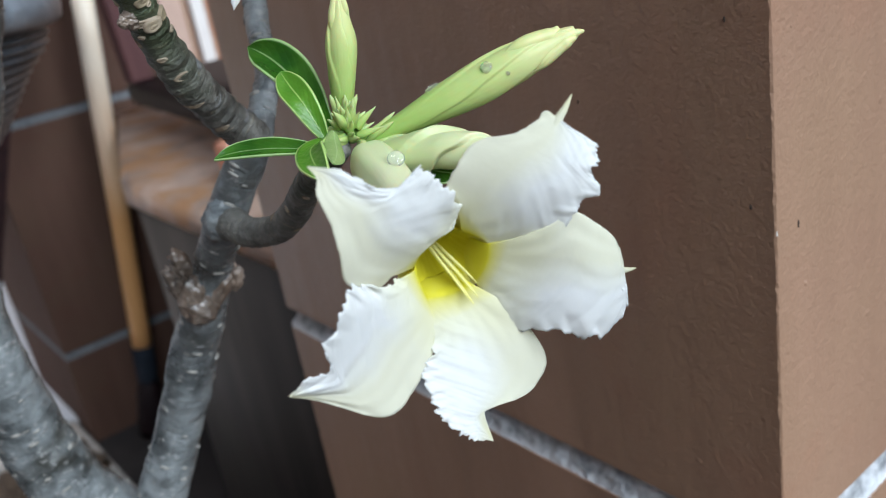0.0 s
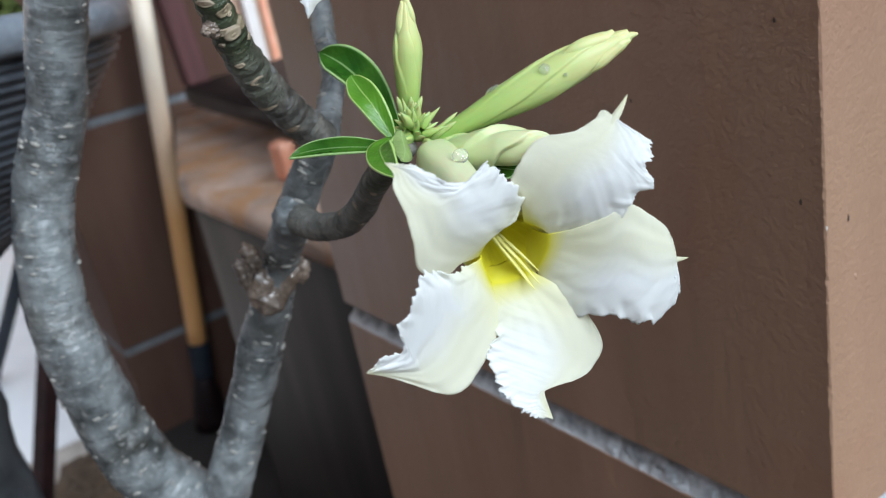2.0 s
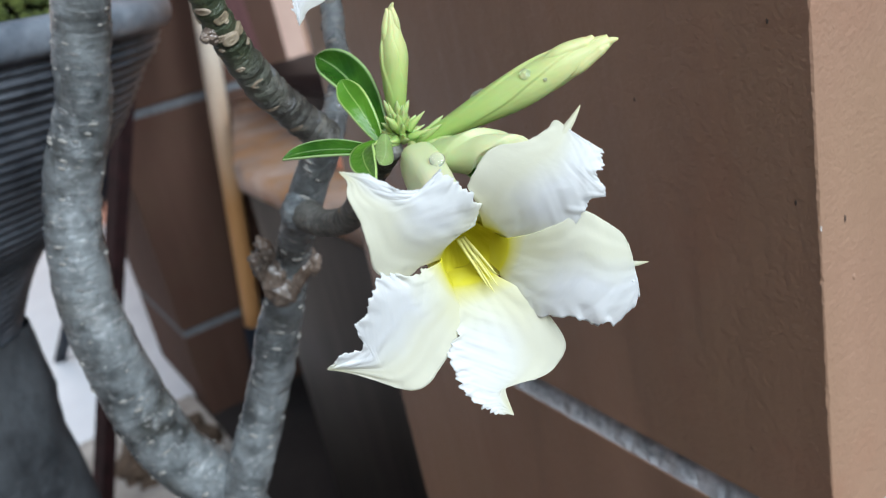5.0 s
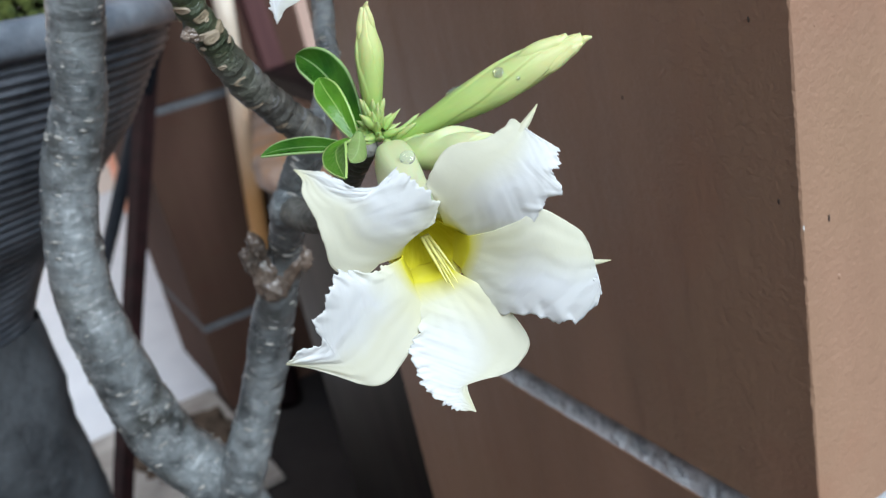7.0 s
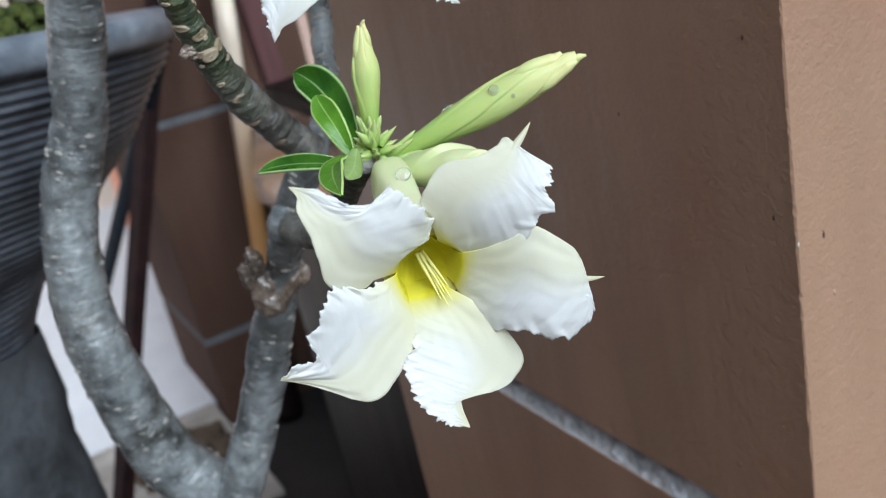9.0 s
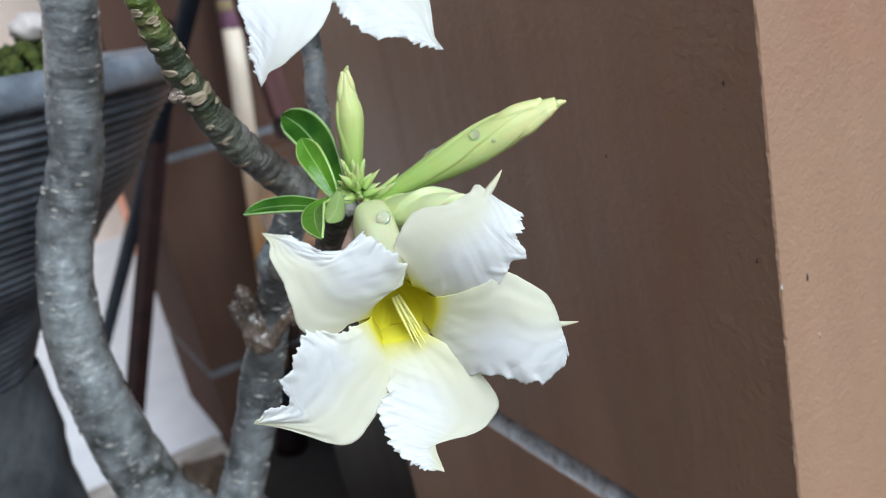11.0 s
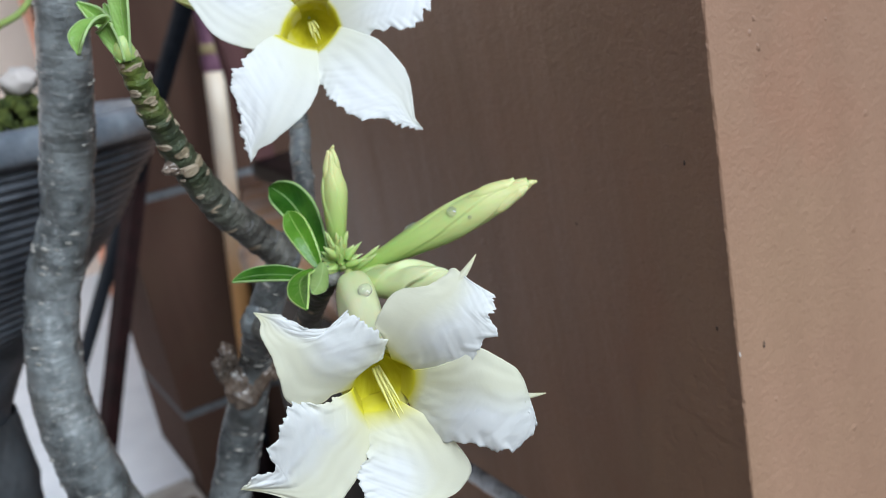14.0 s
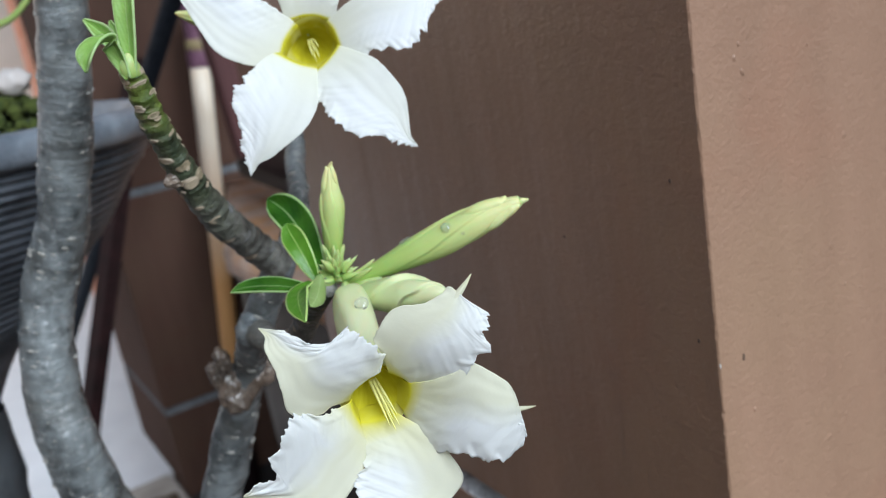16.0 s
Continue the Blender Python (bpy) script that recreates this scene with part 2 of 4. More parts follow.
PAINT = paint_material("brown_wall_paint", (1.07, 0.985, 0.895), 0.33)
# Same brown paint darkened: the far pillar's shade is put into its colour.
SHADED_PAINT = paint_material("shaded_brown_paint", (0.285, 0.247, 0.250), 0.5, 0.85, 0.12)
MORTAR = Mat("grey_mortar_with_lit_lip", 0.9)
# Light caught by the band's lower lip is painted on as a pale edge.
LIP_LIGHT = MORTAR.math("ADD", MORTAR.math("SUBTRACT", MORTAR.xyz("Object")[2], 0.565), MORTAR.math("MULTIPLY", MORTAR.math("SUBTRACT", MORTAR.noise(160, 4, 0.6), 0.5), 0.008))
MORTAR.colour(MORTAR.mix(MORTAR.ramp(MORTAR.math("MULTIPLY_ADD", LIP_LIGHT, 50.0, 0.5), [(0.20, (1, 1, 1)), (0.38, (0, 0, 0))]),
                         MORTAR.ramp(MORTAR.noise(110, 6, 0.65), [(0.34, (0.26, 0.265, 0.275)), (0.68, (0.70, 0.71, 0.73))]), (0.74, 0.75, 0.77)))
MORTAR = MORTAR.bump(MORTAR.noise(300, 5, 0.6), 0.003, 0.7).m
WING_PLASTER = simple("dull_brown_plaster", (0.060, 0.046, 0.040), (0.115, 0.090, 0.078), 9, 0.95, 0.002, 120, spec=0.05)
# Darker copy of the mortar, with the far pillar's shade in it.
SHADED_MORTAR = simple("shaded_grey_mortar", (0.09, 0.093, 0.096), (0.20, 0.205, 0.215), 90, 0.9, 0.002, 300)
DENT = simple("dark_dent", (0.05, 0.034, 0.026), (0.09, 0.062, 0.048), 300, 0.9)
KERB = simple("beige_worn_cement", (0.20, 0.165, 0.135), (0.58, 0.53, 0.48), 5, 0.8, 0.002, 60)
CHIP = simple("bare_plaster_chip", (0.60, 0.58, 0.55), (0.75, 0.73, 0.70), 300, 0.9)
FLOOR = simple("pale_floor_tile", (0.74, 0.75, 0.79), (0.84, 0.85, 0.88), 6, 0.35, 0.001, 60)
# Nearly black base: the deep shade over the ground is in this colour.
CONCRETE = simple("shaded_brown_concrete", (0.014, 0.010, 0.009), (0.034, 0.027, 0.024), 7, 0.85, 0.002, 80)
FAR_PAINT = simple("peach_house_paint", (0.72, 0.56, 0.45), (0.84, 0.68, 0.57), 3, 0.8)
BARK = bark_material("grey_bark", (0.029, 0.033, 0.033), (0.298, 0.318, 0.320), (0.58, 0.56, 0.53))
BARK_BROWN = bark_material("brown_dry_bark", (0.055, 0.041, 0.031), (0.35, 0.265, 0.205), (0.52, 0.45, 0.38))
BARK_TIP = young_bark("green_tipped_bark", 0.58)
BARK_SHOOT = young_bark("brown_green_shoot_bark", 0.93)
LENTICEL = simple("pale_cork", (0.28, 0.27, 0.24), (0.47, 0.44, 0.39), 400, 0.7, 0.0008, 900)
SCAR = Mat("tan_leaf_scar", 0.75)
SCAR.colour(SCAR.mix(SCAR.ramp(SCAR.noise(420, 4), [(0.30, (0, 0, 0)), (0.62, (0.85, 0.85, 0.85))]),
                     SCAR.ramp(SCAR.xyz("UV")[0], [(0.10, (0.40, 0.30, 0.19)), (0.24, (0.54, 0.44, 0.30)), (0.34, (0.38, 0.28, 0.185)), (0.46, (0.57, 0.47, 0.33)), (0.80, (0.52, 0.40, 0.27)), (1.0, (0.25, 0.19, 0.13))]), SCAR.mix(SCAR.rand(), (0.20, 0.16, 0.09), (0.46, 0.38, 0.29))))
SCAR = SCAR.m
GREY_SCAR = Mat("grey_leaf_scar", 0.5)
GREY_SCAR.colour(GREY_SCAR.mix(GREY_SCAR.ramp(GREY_SCAR.noise(350, 4), [(0.35, (0, 0, 0)), (0.7, (0.7, 0.7, 0.7))]),
                               GREY_SCAR.ramp(GREY_SCAR.xyz("UV")[0], [(0.15, (0.38, 0.37, 0.35)), (0.35, (0.13, 0.125, 0.12)), (0.55, (0.36, 0.355, 0.345)), (0.80, (0.26, 0.26, 0.255)), (1.0, (0.13, 0.13, 0.128))]), (0.24, 0.24, 0.23)))
GREY_SCAR = GREY_SCAR.m
PETAL = petal_material("cream_white_petal", (0.915, 0.915, 0.895), (0.945, 0.945, 0.93), 1.0)
WHITE_PETAL = petal_material("white_petal", (0.955, 0.955, 0.95), (0.975, 0.975, 0.97), 0.0)
THROAT = throat_material()
TUBE = tube_material("pale_flower_tube", (0.76, 0.82, 0.42), (0.87, 0.88, 0.55), (0.90, 0.88, 0.55), 20)
BUD = tube_material("green_bud", (0.36, 0.54, 0.11), (0.62, 0.735, 0.255), (0.85, 0.83, 0.39), 16)
PLUMP = tube_material("pale_twisted_bud", (0.58, 0.69, 0.30), (0.74, 0.80, 0.42), (0.83, 0.84, 0.50), 12)
SEPAL = tube_material("fresh_green_sepal", (0.38, 0.54, 0.13), (0.54, 0.67, 0.22), (0.68, 0.75, 0.34), 8)
AWN = simple("cream_awn", (0.83, 0.78, 0.18), (0.88, 0.85, 0.38), 300, 0.6)
LEAF = leaf_material("glossy_green_leaf", (0.022, 0.078, 0.006), (0.064, 0.165, 0.013), (0.40, 0.56, 0.22), 0.27)
LEAF_BACK = leaf_material("dull_leaf_underside", (0.22, 0.31, 0.085), (0.30, 0.40, 0.14), (0.40, 0.52, 0.24), 0.6)
MID_LEAF = leaf_material("bright_green_leaf", (0.055, 0.155, 0.007), (0.11, 0.25, 0.016), (0.44, 0.58, 0.18), 0.36)
YOUNG_LEAF = leaf_material("young_matt_leaf", (0.18, 0.32, 0.055), (0.28, 0.44, 0.10), (0.42, 0.56, 0.24), 0.5)
WATER = Mat("water_drop", 0.04, spec=0.7)
WATER.b.inputs["Base Color"].default_value = (0.94, 0.96, 0.88, 1)
WATER.b.inputs["Transmission Weight"].default_value, WATER.b.inputs["IOR"].default_value = 0.85, 1.33
WATER = WATER.m
# Rim and bowl are one material: bluish sky light is painted into the rim,
RIM = simple("sky_lit_pot_rim", (0.12, 0.14, 0.17), (0.38, 0.42, 0.47), 30, 0.35, 0.002, 120, spec=0.5)
# and the shade below the rim into the darker bowl.
POT = simple("shaded_ribbed_pot", (0.040, 0.047, 0.058), (0.150, 0.165, 0.190), 45, 0.4, 0.002, 120, spec=0.5)
POT_FOOT = simple("grey_weathered_stone", (0.007, 0.008, 0.010), (0.13, 0.14, 0.15), 15, 0.7, 0.003, 120)
# One maroon wood in two tones; this one holds the board's shade.
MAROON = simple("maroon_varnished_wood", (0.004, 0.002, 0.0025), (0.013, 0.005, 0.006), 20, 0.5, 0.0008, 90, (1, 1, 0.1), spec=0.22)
# Lighter copy of the maroon: the light on the upright is in its colour.
LIT_MAROON = simple("lit_maroon_wood", (0.07, 0.030, 0.030), (0.16, 0.070, 0.066), 20, 0.55, 0.0008, 90, (1, 1, 0.1), spec=0.25)
BLACK = simple("black_plastic", (0.009, 0.012, 0.018), (0.020, 0.026, 0.038), 60, 0.7, spec=0.25)
HANDLE = Mat("varnished_broom_wood", 0.4)
# Sunlight on the upper handle is painted in as pale wood; foot end orange-brown.
HANDLE.colour(HANDLE.mix(HANDLE.ramp(HANDLE.xyz("UV")[1], [(0.40, (1, 1, 1)), (0.80, (0, 0, 0))]),
                         HANDLE.ramp(HANDLE.noise(12, 5, 0.6, (6, 6, 0.6)), [(0.3, (0.88, 0.71, 0.53)), (0.7, (0.95, 0.82, 0.66))]), (0.58, 0.30, 0.11)))
HANDLE = HANDLE.m
PURPLE = simple("purple_ferrule", (0.17, 0.075, 0.12), (0.29, 0.15, 0.21), 60, 0.35)
BENCH_TOP = Mat("worn_tan_stone", 0.65)
BENCH_TOP.colour(BENCH_TOP.mix(BENCH_TOP.ramp(BENCH_TOP.noise(10.5, 5, 0.6), [(0.46, (0, 0, 0)), (0.62, (0.85, 0.85, 0.85))]),
                               BENCH_TOP.ramp(BENCH_TOP.noise(6, 6, 0.65), [(0.32, (0.26, 0.185, 0.145)), (0.50, (0.62, 0.45, 0.345)), (0.68, (0.82, 0.62, 0.49))]), (0.60, 0.31, 0.13)))
BENCH_TOP = BENCH_TOP.bump(BENCH_TOP.noise(90, 5, 0.6), 0.002, 0.7).m
# Bench sides carry the front panel's shade in their dark base colour.
BENCH_SIDE = simple("shaded_brown_plaster", (0.018, 0.015, 0.013), (0.060, 0.050, 0.043), 14, 0.6, 0.001, 90, (1, 1, 0.15))
WHITE_POST = simple("white_painted_post", (0.70, 0.62, 0.58), (0.82, 0.76, 0.72), 8, 0.5)
PINK_POST = simple("pinkish_painted_post", (0.46, 0.30, 0.23), (0.58, 0.40, 0.32), 8, 0.6)
# Orange brightened so that the sunlight on it is part of the colour.
ORANGE = simple("sunlit_orange", (0.84, 0.33, 0.19), (0.93, 0.50, 0.34), 40, 0.7)
STAKE = simple("blackish_maroon_wood", (0.010, 0.005, 0.005), (0.028, 0.011, 0.011), 30, 0.6, spec=0.2)
WOOD_RING = simple("dull_yellow_plastic", (0.30, 0.22, 0.10), (0.42, 0.33, 0.17), 60, 0.5)
LITTER = simple("dry_brown_litter", (0.06, 0.04, 0.026), (0.15, 0.10, 0.065), 60, 0.9, 0.004, 200)
MOSS = simple("green_moss", (0.03, 0.05, 0.008), (0.11, 0.13, 0.02), 160, 0.9, 0.004, 300)
SOIL = simple("dark_soil", (0.02, 0.016, 0.012), (0.06, 0.045, 0.03), 120, 0.95, 0.004, 200)


# ---- mesh helpers ----
def part(name, bm, material, parent=None, label="", smooth=True):
    me = bpy.data.meshes.new(name)
    bmesh.ops.recalc_face_normals(bm, faces=bm.faces)
    bm.to_mesh(me)
    bm.free()
    me.materials.append(material)
    boxy = len(me.polygons) <= 26 or not smooth
    me.polygons.foreach_set("use_smooth", [not boxy] * len(me.polygons))
    ob = new(name, me)
    if parent:
        ob.parent = parent
    return tagged(ob, label)


def thing(name, at, label, category, group="", kind=""):
    ob = new(name)
    ob.location = at
    return tagged(ob, label, category, group, kind)


def smooth_path(rows, steps):
    """A Catmull-Rom line through rows of numbers, with so many steps between two rows."""
    a = np.array(rows, float)
    a = np.vstack([2 * a[0] - a[1], a, 2 * a[-1] - a[-2]])
    out = []
    for i in range(1, len(a) - 2):
        for j in range(steps):
            t = j / steps
            out.append(0.5 * (2 * a[i] + (a[i + 1] - a[i - 1]) * t + (2 * a[i - 1] - 5 * a[i] + 4 * a[i + 1] - a[i + 2]) * t * t
                              + (3 * a[i] - a[i - 1] - 3 * a[i + 1] + a[i + 2]) * t ** 3))
    return np.array(out + [a[-2]])


def tube(rows, steps=6, sides=20, rough=0.0, rings=0.0, ring_every=0.004, caps=True, seed=0, shape=None):
    """A tube along rows of x, y, z, radius. rough: share by which the radius wanders; rings: height of ring ridges; shape(s, angle): further factor on the radius."""
    p = smooth_path(rows, steps)
    bm = bmesh.new()
    uv = bm.loops.layers.uv.new()
    tang = np.gradient(p[:, :3], axis=0)
    tang /= np.linalg.norm(tang, axis=1)[:, None] + 1e-12
    side = np.cross(tang[0], (0.31, 0.17, 0.93))
    run, length, loops = 0.0, np.linalg.norm(np.diff(p[:, :3], axis=0), axis=1), []
    total = length.sum()
    for i, (x, y, z, r) in enumerate(p):
        side = side - tang[i] * (side @ tang[i])
        side /= np.linalg.norm(side)
        up = np.cross(tang[i], side)
        if i:
            run += length[i - 1]
        ridge = rings * (abs(math.sin(math.pi * run / ring_every + 1.5 * noise.noise((run * 90, seed, 0)))) ** 3)
        ring = []
        for j in range(sides):
            a = 2 * math.pi * j / sides
            q = np.array((x, y, z)) + r * (math.cos(a) * side + math.sin(a) * up)
            k = 1 + rough * noise.fractal(Vector(q) * 95 + Vector((seed * 3.1, 0, 0)), 0.8, 2.1, 4)
            if shape:
                k *= shape(run / total, a)
            rr = r * k + ridge * (0.6 + 0.6 * noise.noise(Vector(q) * 160))
            ring.append(bm.verts.new(np.array((x, y, z)) + rr * (math.cos(a) * side + math.sin(a) * up)))
        loops.append((run, ring))
    for (r0, a), (r1, b) in zip(loops, loops[1:]):
        for j in range(sides):
            f = bm.faces.new((a[j], a[(j + 1) % sides], b[(j + 1) % sides], b[j]))
            for lp, (uu, vv) in zip(f.loops, ((j, r0), (j + 1, r0), (j + 1, r1), (j, r1))):
                lp[uv].uv = (uu / sides, vv / total)
    if caps:
        bm.faces.new(loops[0][1][::-1])
        bm.faces.new(loops[-1][1])
    return bm


def swap_uv(bm):
    """Puts the way along a tube into U."""
    uv = bm.loops.layers.uv.active
    for f in bm.faces:
        for lp in f.loops:
            lp[uv].uv = (lp[uv].uv[1], lp[uv].uv[0])
    return bm


def block(lo, hi, axes, bevel=0.002, cuts=1):
    """A bevelled box between two corners, in a frame given by its matrix."""
    bm = bmesh.new()
    bmesh.ops.create_cube(bm, size=1)
    lo, hi = Vector(lo), Vector(hi)
    for v in bm.verts:
        v.co = Vector([lo[i] + (v.co[i] + 0.5) * (hi[i] - lo[i]) for i in range(3)])
    if bevel:
        bmesh.ops.bevel(bm, geom=bm.edges[:], offset=bevel, segments=1, affect="EDGES")
    bm.transform(axes)
    return bm


def lathe(profile, sides=64):
    """Rows of radius, z spun round the z axis."""
    bm = bmesh.new()
    rings = [[bm.verts.new((r * math.cos(2 * math.pi * j / sides), r * math.sin(2 * math.pi * j / sides), z)) for j in range(sides)] for r, z in profile]
    for a, b in zip(rings, rings[1:]):
        for j in range(sides):
            bm.faces.new((a[j], a[(j + 1) % sides], b[(j + 1) % sides], b[j]))
    return bm


def join(bms):
    """One bmesh out of several."""
    me = bpy.data.meshes.new("joined")
    out = bmesh.new()
    for bm in bms:
        bm.to_mesh(me)
        bm.free()
        out.from_mesh(me)
    bpy.data.meshes.remove(me)
    return out


# ---- the yard: floor, two pillars in a row, far wall ----
# The row's frame: X along the pillar's open face, Y along the row, both level.
ROW = Matrix(((0.772, -0.636, 0, 0.0773), (0.636, 0.772, 0, 0.231), (0, 0, 1, 0), (0, 0, 0, 1)))
GROUND = -0.40                               # height of the yard


def slab(corners, lo, hi):
    """An upright prism over corners in the row's frame, with bevelled edges."""
    bm = bmesh.new()
    rings = [[bm.verts.new(ROW @ Vector((x, y, z))) for x, y in corners] for z in (lo, hi)]
    for k in range(len(corners)):
        n = (k + 1) % len(corners)
        bm.faces.new((rings[0][k], rings[0][n], rings[1][n], rings[1][k]))
    bm.faces.new(rings[0][::-1])
    bm.faces.new(rings[1])
    bmesh.ops.bevel(bm, geom=bm.edges[:], offset=0.006, segments=2, affect="EDGES")
    return bm


def plane_sheet(size, z, n):
    bm = bmesh.new()
    bmesh.ops.create_grid(bm, x_segments=n, y_segments=n, size=size)
    bmesh.ops.translate(bm, vec=(0, 0, z), verts=bm.verts)
    return bm


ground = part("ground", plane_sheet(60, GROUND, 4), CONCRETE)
tagged(ground, "brown concrete ground of the yard, darkened for its shade", "ground", kind="structure")
paving = part("pavement", block((-2.45, 2.255, GROUND), (0.579, 5.18, GROUND + 0.018), ROW, 0), FLOOR, smooth=False)
tagged(paving, "pale bluish smooth paving across the yard", "paving", kind="structure")
kerb = part("kerb", block((-2.45, 1.67, GROUND), (0.174, 2.255, GROUND + 0.015), ROW, 0), KERB, smooth=False)
tagged(kerb, "beige worn cement strip before the pale paving", "kerb", kind="structure")
# Out of view; added to block sky light from the near pillar's left face.
wall_unseen = part("wall_unseen", block((-1.75, -3.0, GROUND), (-1.6, 1.0, 1.9), ROW, 0), PAINT, smooth=False)
tagged(wall_unseen, "unseen brown wall added to keep sky light off the near pillar", "wall", kind="structure")


def mortar(x0, y0, width, z, half):
    """A ring of mortar whose face slopes back from its lower to its upper edge, with an uneven surface."""
    bm = bmesh.new()
    n, rings = 90, []
    for h, back in ((-half - 0.001, 0.0004), (-half * 0.5, 0.0012), (0.0, 0.0024), (half * 0.5, 0.0042), (half + 0.001, 0.0065)):
        ring = []
        for side in range(4):
            for k in range(n):
                f = k / n
                x, y = ((f, 0), (1, f), (1 - f, 1), (0, 1 - f))[side]
                w = width - 2 * back
                q = Vector((x0 + back + w * x, y0 + back + w * y, z + h))
                out = Vector((x - 0.5, y - 0.5, 0)).normalized()
                q += out * 0.0016 * noise.fractal(q * 140, 0.7, 2.2, 4) * (1 if abs(h) < half else 0.2)
                ring.append(bm.verts.new(ROW @ q))
        rings.append(ring)
    for a, b in zip(rings, rings[1:]):
        for k in range(4 * n):
            bm.faces.new((a[k], a[(k + 1) % (4 * n)], b[(k + 1) % (4 * n)], b[k]))
    return bm


def worn_block(x0, y0, width, lo, hi, wear):
    """A square block whose upright edges are rounded off unevenly, with small dents."""
    bm = bmesh.new()
    n, rings = max(2, int((hi - lo) / 0.0016)) if wear else 1, []
    for i in range(n + 1):
        z = lo + (hi - lo) * i / n
        ring = []
        for k, (cx, cy, ax, ay) in enumerate(((0, 0, 0, 1), (1, 0, -1, 0), (1, 1, 0, -1), (0, 1, 1, 0))):
            bite = 0.00035 + 0.8 * wear * (0.0010 * max(0, noise.noise((z * 90, k, 1)) + 0.1) + 0.0007 * abs(noise.noise((z * 330, k, 4))) + 0.0030 * max(0, noise.noise((z * 55, k, 8)) - 0.42))
            b2 = bite * (0.8 + 0.5 * noise.noise((z * 200, k, 12)))
            px, py = ((cx * 2 - 1) * -1, (cy * 2 - 1) * -1)
            first, second = ((0, py * bite), (px * b2, 0)) if k % 2 == 0 else ((px * bite, 0), (0, py * b2))
            for dx, dy in (first, second):
                ring.append(bm.verts.new(ROW @ Vector((x0 + cx * width + dx, y0 + cy * width + dy, z))))
        rings.append(ring)
    for a, b in zip(rings, rings[1:]):
        for j in range(8):
            bm.faces.new((a[j], a[(j + 1) % 8], b[(j + 1) % 8], b[j]))
    bm.faces.new(rings[0][::-1])
    bm.faces.new(rings[-1])
    return bm


def pillar(name, x0, y0, width, bands, half, label, skin, wear):
    """A square painted pillar of blocks with recessed grey bands between them."""
    base = tagged(new(name), label, "pillar", "pillars of the row", kind="structure")
    cuts = [GROUND]
    for z in bands:
        cuts += [z - half, z + half]
    cuts.append(2.3)
    for lo, hi in zip(cuts[::2], cuts[1::2]):
        part("block", worn_block(x0, y0, width, lo, hi, wear), skin, base, smooth=False)
    for z in bands:
        part("mortar_band", mortar(x0, y0, width, z, half), MORTAR if wear else SHADED_MORTAR, base, "rough grey mortar band", False)
    return base


near_pillar = pillar("pillar_1", 0.0, 0.0, 0.33, (0.171, 0.565), 0.0072, "brown painted square pillar with chipped edge and grey band", PAINT, 1.0)
pillar("pillar_2", 0.183, 2.105, 0.49, (-0.144, 0.447), 0.0108, "brown painted square pillar behind the leaning broom, shade in its colour", SHADED_PAINT, 0.0)
wall_wing = part("wall_wing", slab([(0.192, 2.60), (0.669, 2.60), (0.669, 5.173), (0.534, 5.173)], GROUND, 2.3), WING_PLASTER, smooth=False)
tagged(wall_wing, "dark brown painted wall running back from the pillar", "wall", kind="structure")
wall_far = part("wall_far", block((-7.4, 5.18, GROUND), (0.849, 5.48, 4.1), ROW, 0), FAR_PAINT, smooth=False)
tagged(wall_far, "peach painted house wall across the yard", "wall", kind="structure")
# Slab above the view, added to cut sun and sky behind the near pillar.
ceiling = part("ceiling", block((0.0, -1.40, 2.3), (0.6, 0.34, 2.45), ROW, 0), PAINT, smooth=False)
tagged(ceiling, "unseen roof slab added to shade the space behind the near pillar", "ceiling", kind="structure")
wall_back = part("wall_back", block((0.849, 5.18, GROUND), (6.1, 5.48, 4.1), ROW, 0), PAINT, smooth=False)
tagged(wall_back, "brown painted house wall behind the pillars", "wall", kind="structure")

# chips along the near pillar's edge, lumps and scratches in its paint
def fleck(at, size, stretch, material, label, seed):
    bm = bmesh.new()
    bmesh.ops.create_icosphere(bm, subdivisions=2, radius=size)
    for v in bm.verts:
        v.co = Vector([a * b for a, b in zip(v.co, stretch)]) * (1 + 0.4 * noise.noise(v.co * 900 + Vector((seed, 0, 0))))
    bm.transform(ROW @ Matrix.Translation(at))
    part(label.split()[-1], bm, material, near_pillar, label)


for k, (z, size) in enumerate(((0.6856, 0.0008), (0.6880, 0.0005), (0.6997, 0.0004), (0.7025, 0.0003), (0.7090, 0.0003), (0.7405, 0.0003), (0.7475, 0.0004), (0.6700, 0.0003))):
    fleck((0.0006, 0.0003, z), size, (0.5, 0.5, 2.2), CHIP, "bare whitish chip", k)
for k, (x, z, size) in enumerate(((0.0172, 0.7801, 0.0011), (0.0202, 0.7755, 0.0012), (0.0195, 0.7840, 0.0009), (0.0230, 0.7668, 0.0007), (0.0249, 0.7521, 0.0006), (0.0096, 0.7415, 0.0006),
                                  (0.0149, 0.6639, 0.0009), (0.0658, 0.6920, 0.0007), (0.0746, 0.6878, 0.0007), (0.0683, 0.7531, 0.0006), (0.0350, 0.7150, 0.0006), (0.0510, 0.7780, 0.0007))):
    fleck((x, 0.0002, z), size, (0.8, 0.55, 1.1), PAINT, "painted-over lump", k + 20)
fleck((0.0114, -0.0001, 0.6846), 0.0008, (0.5, 0.35, 1.5), DENT, "small dark dent", 41)
fleck((0.0008, 0.0008, 0.7163), 0.0008, (0.9, 0.9, 0.5), DENT, "small dark dent", 42)
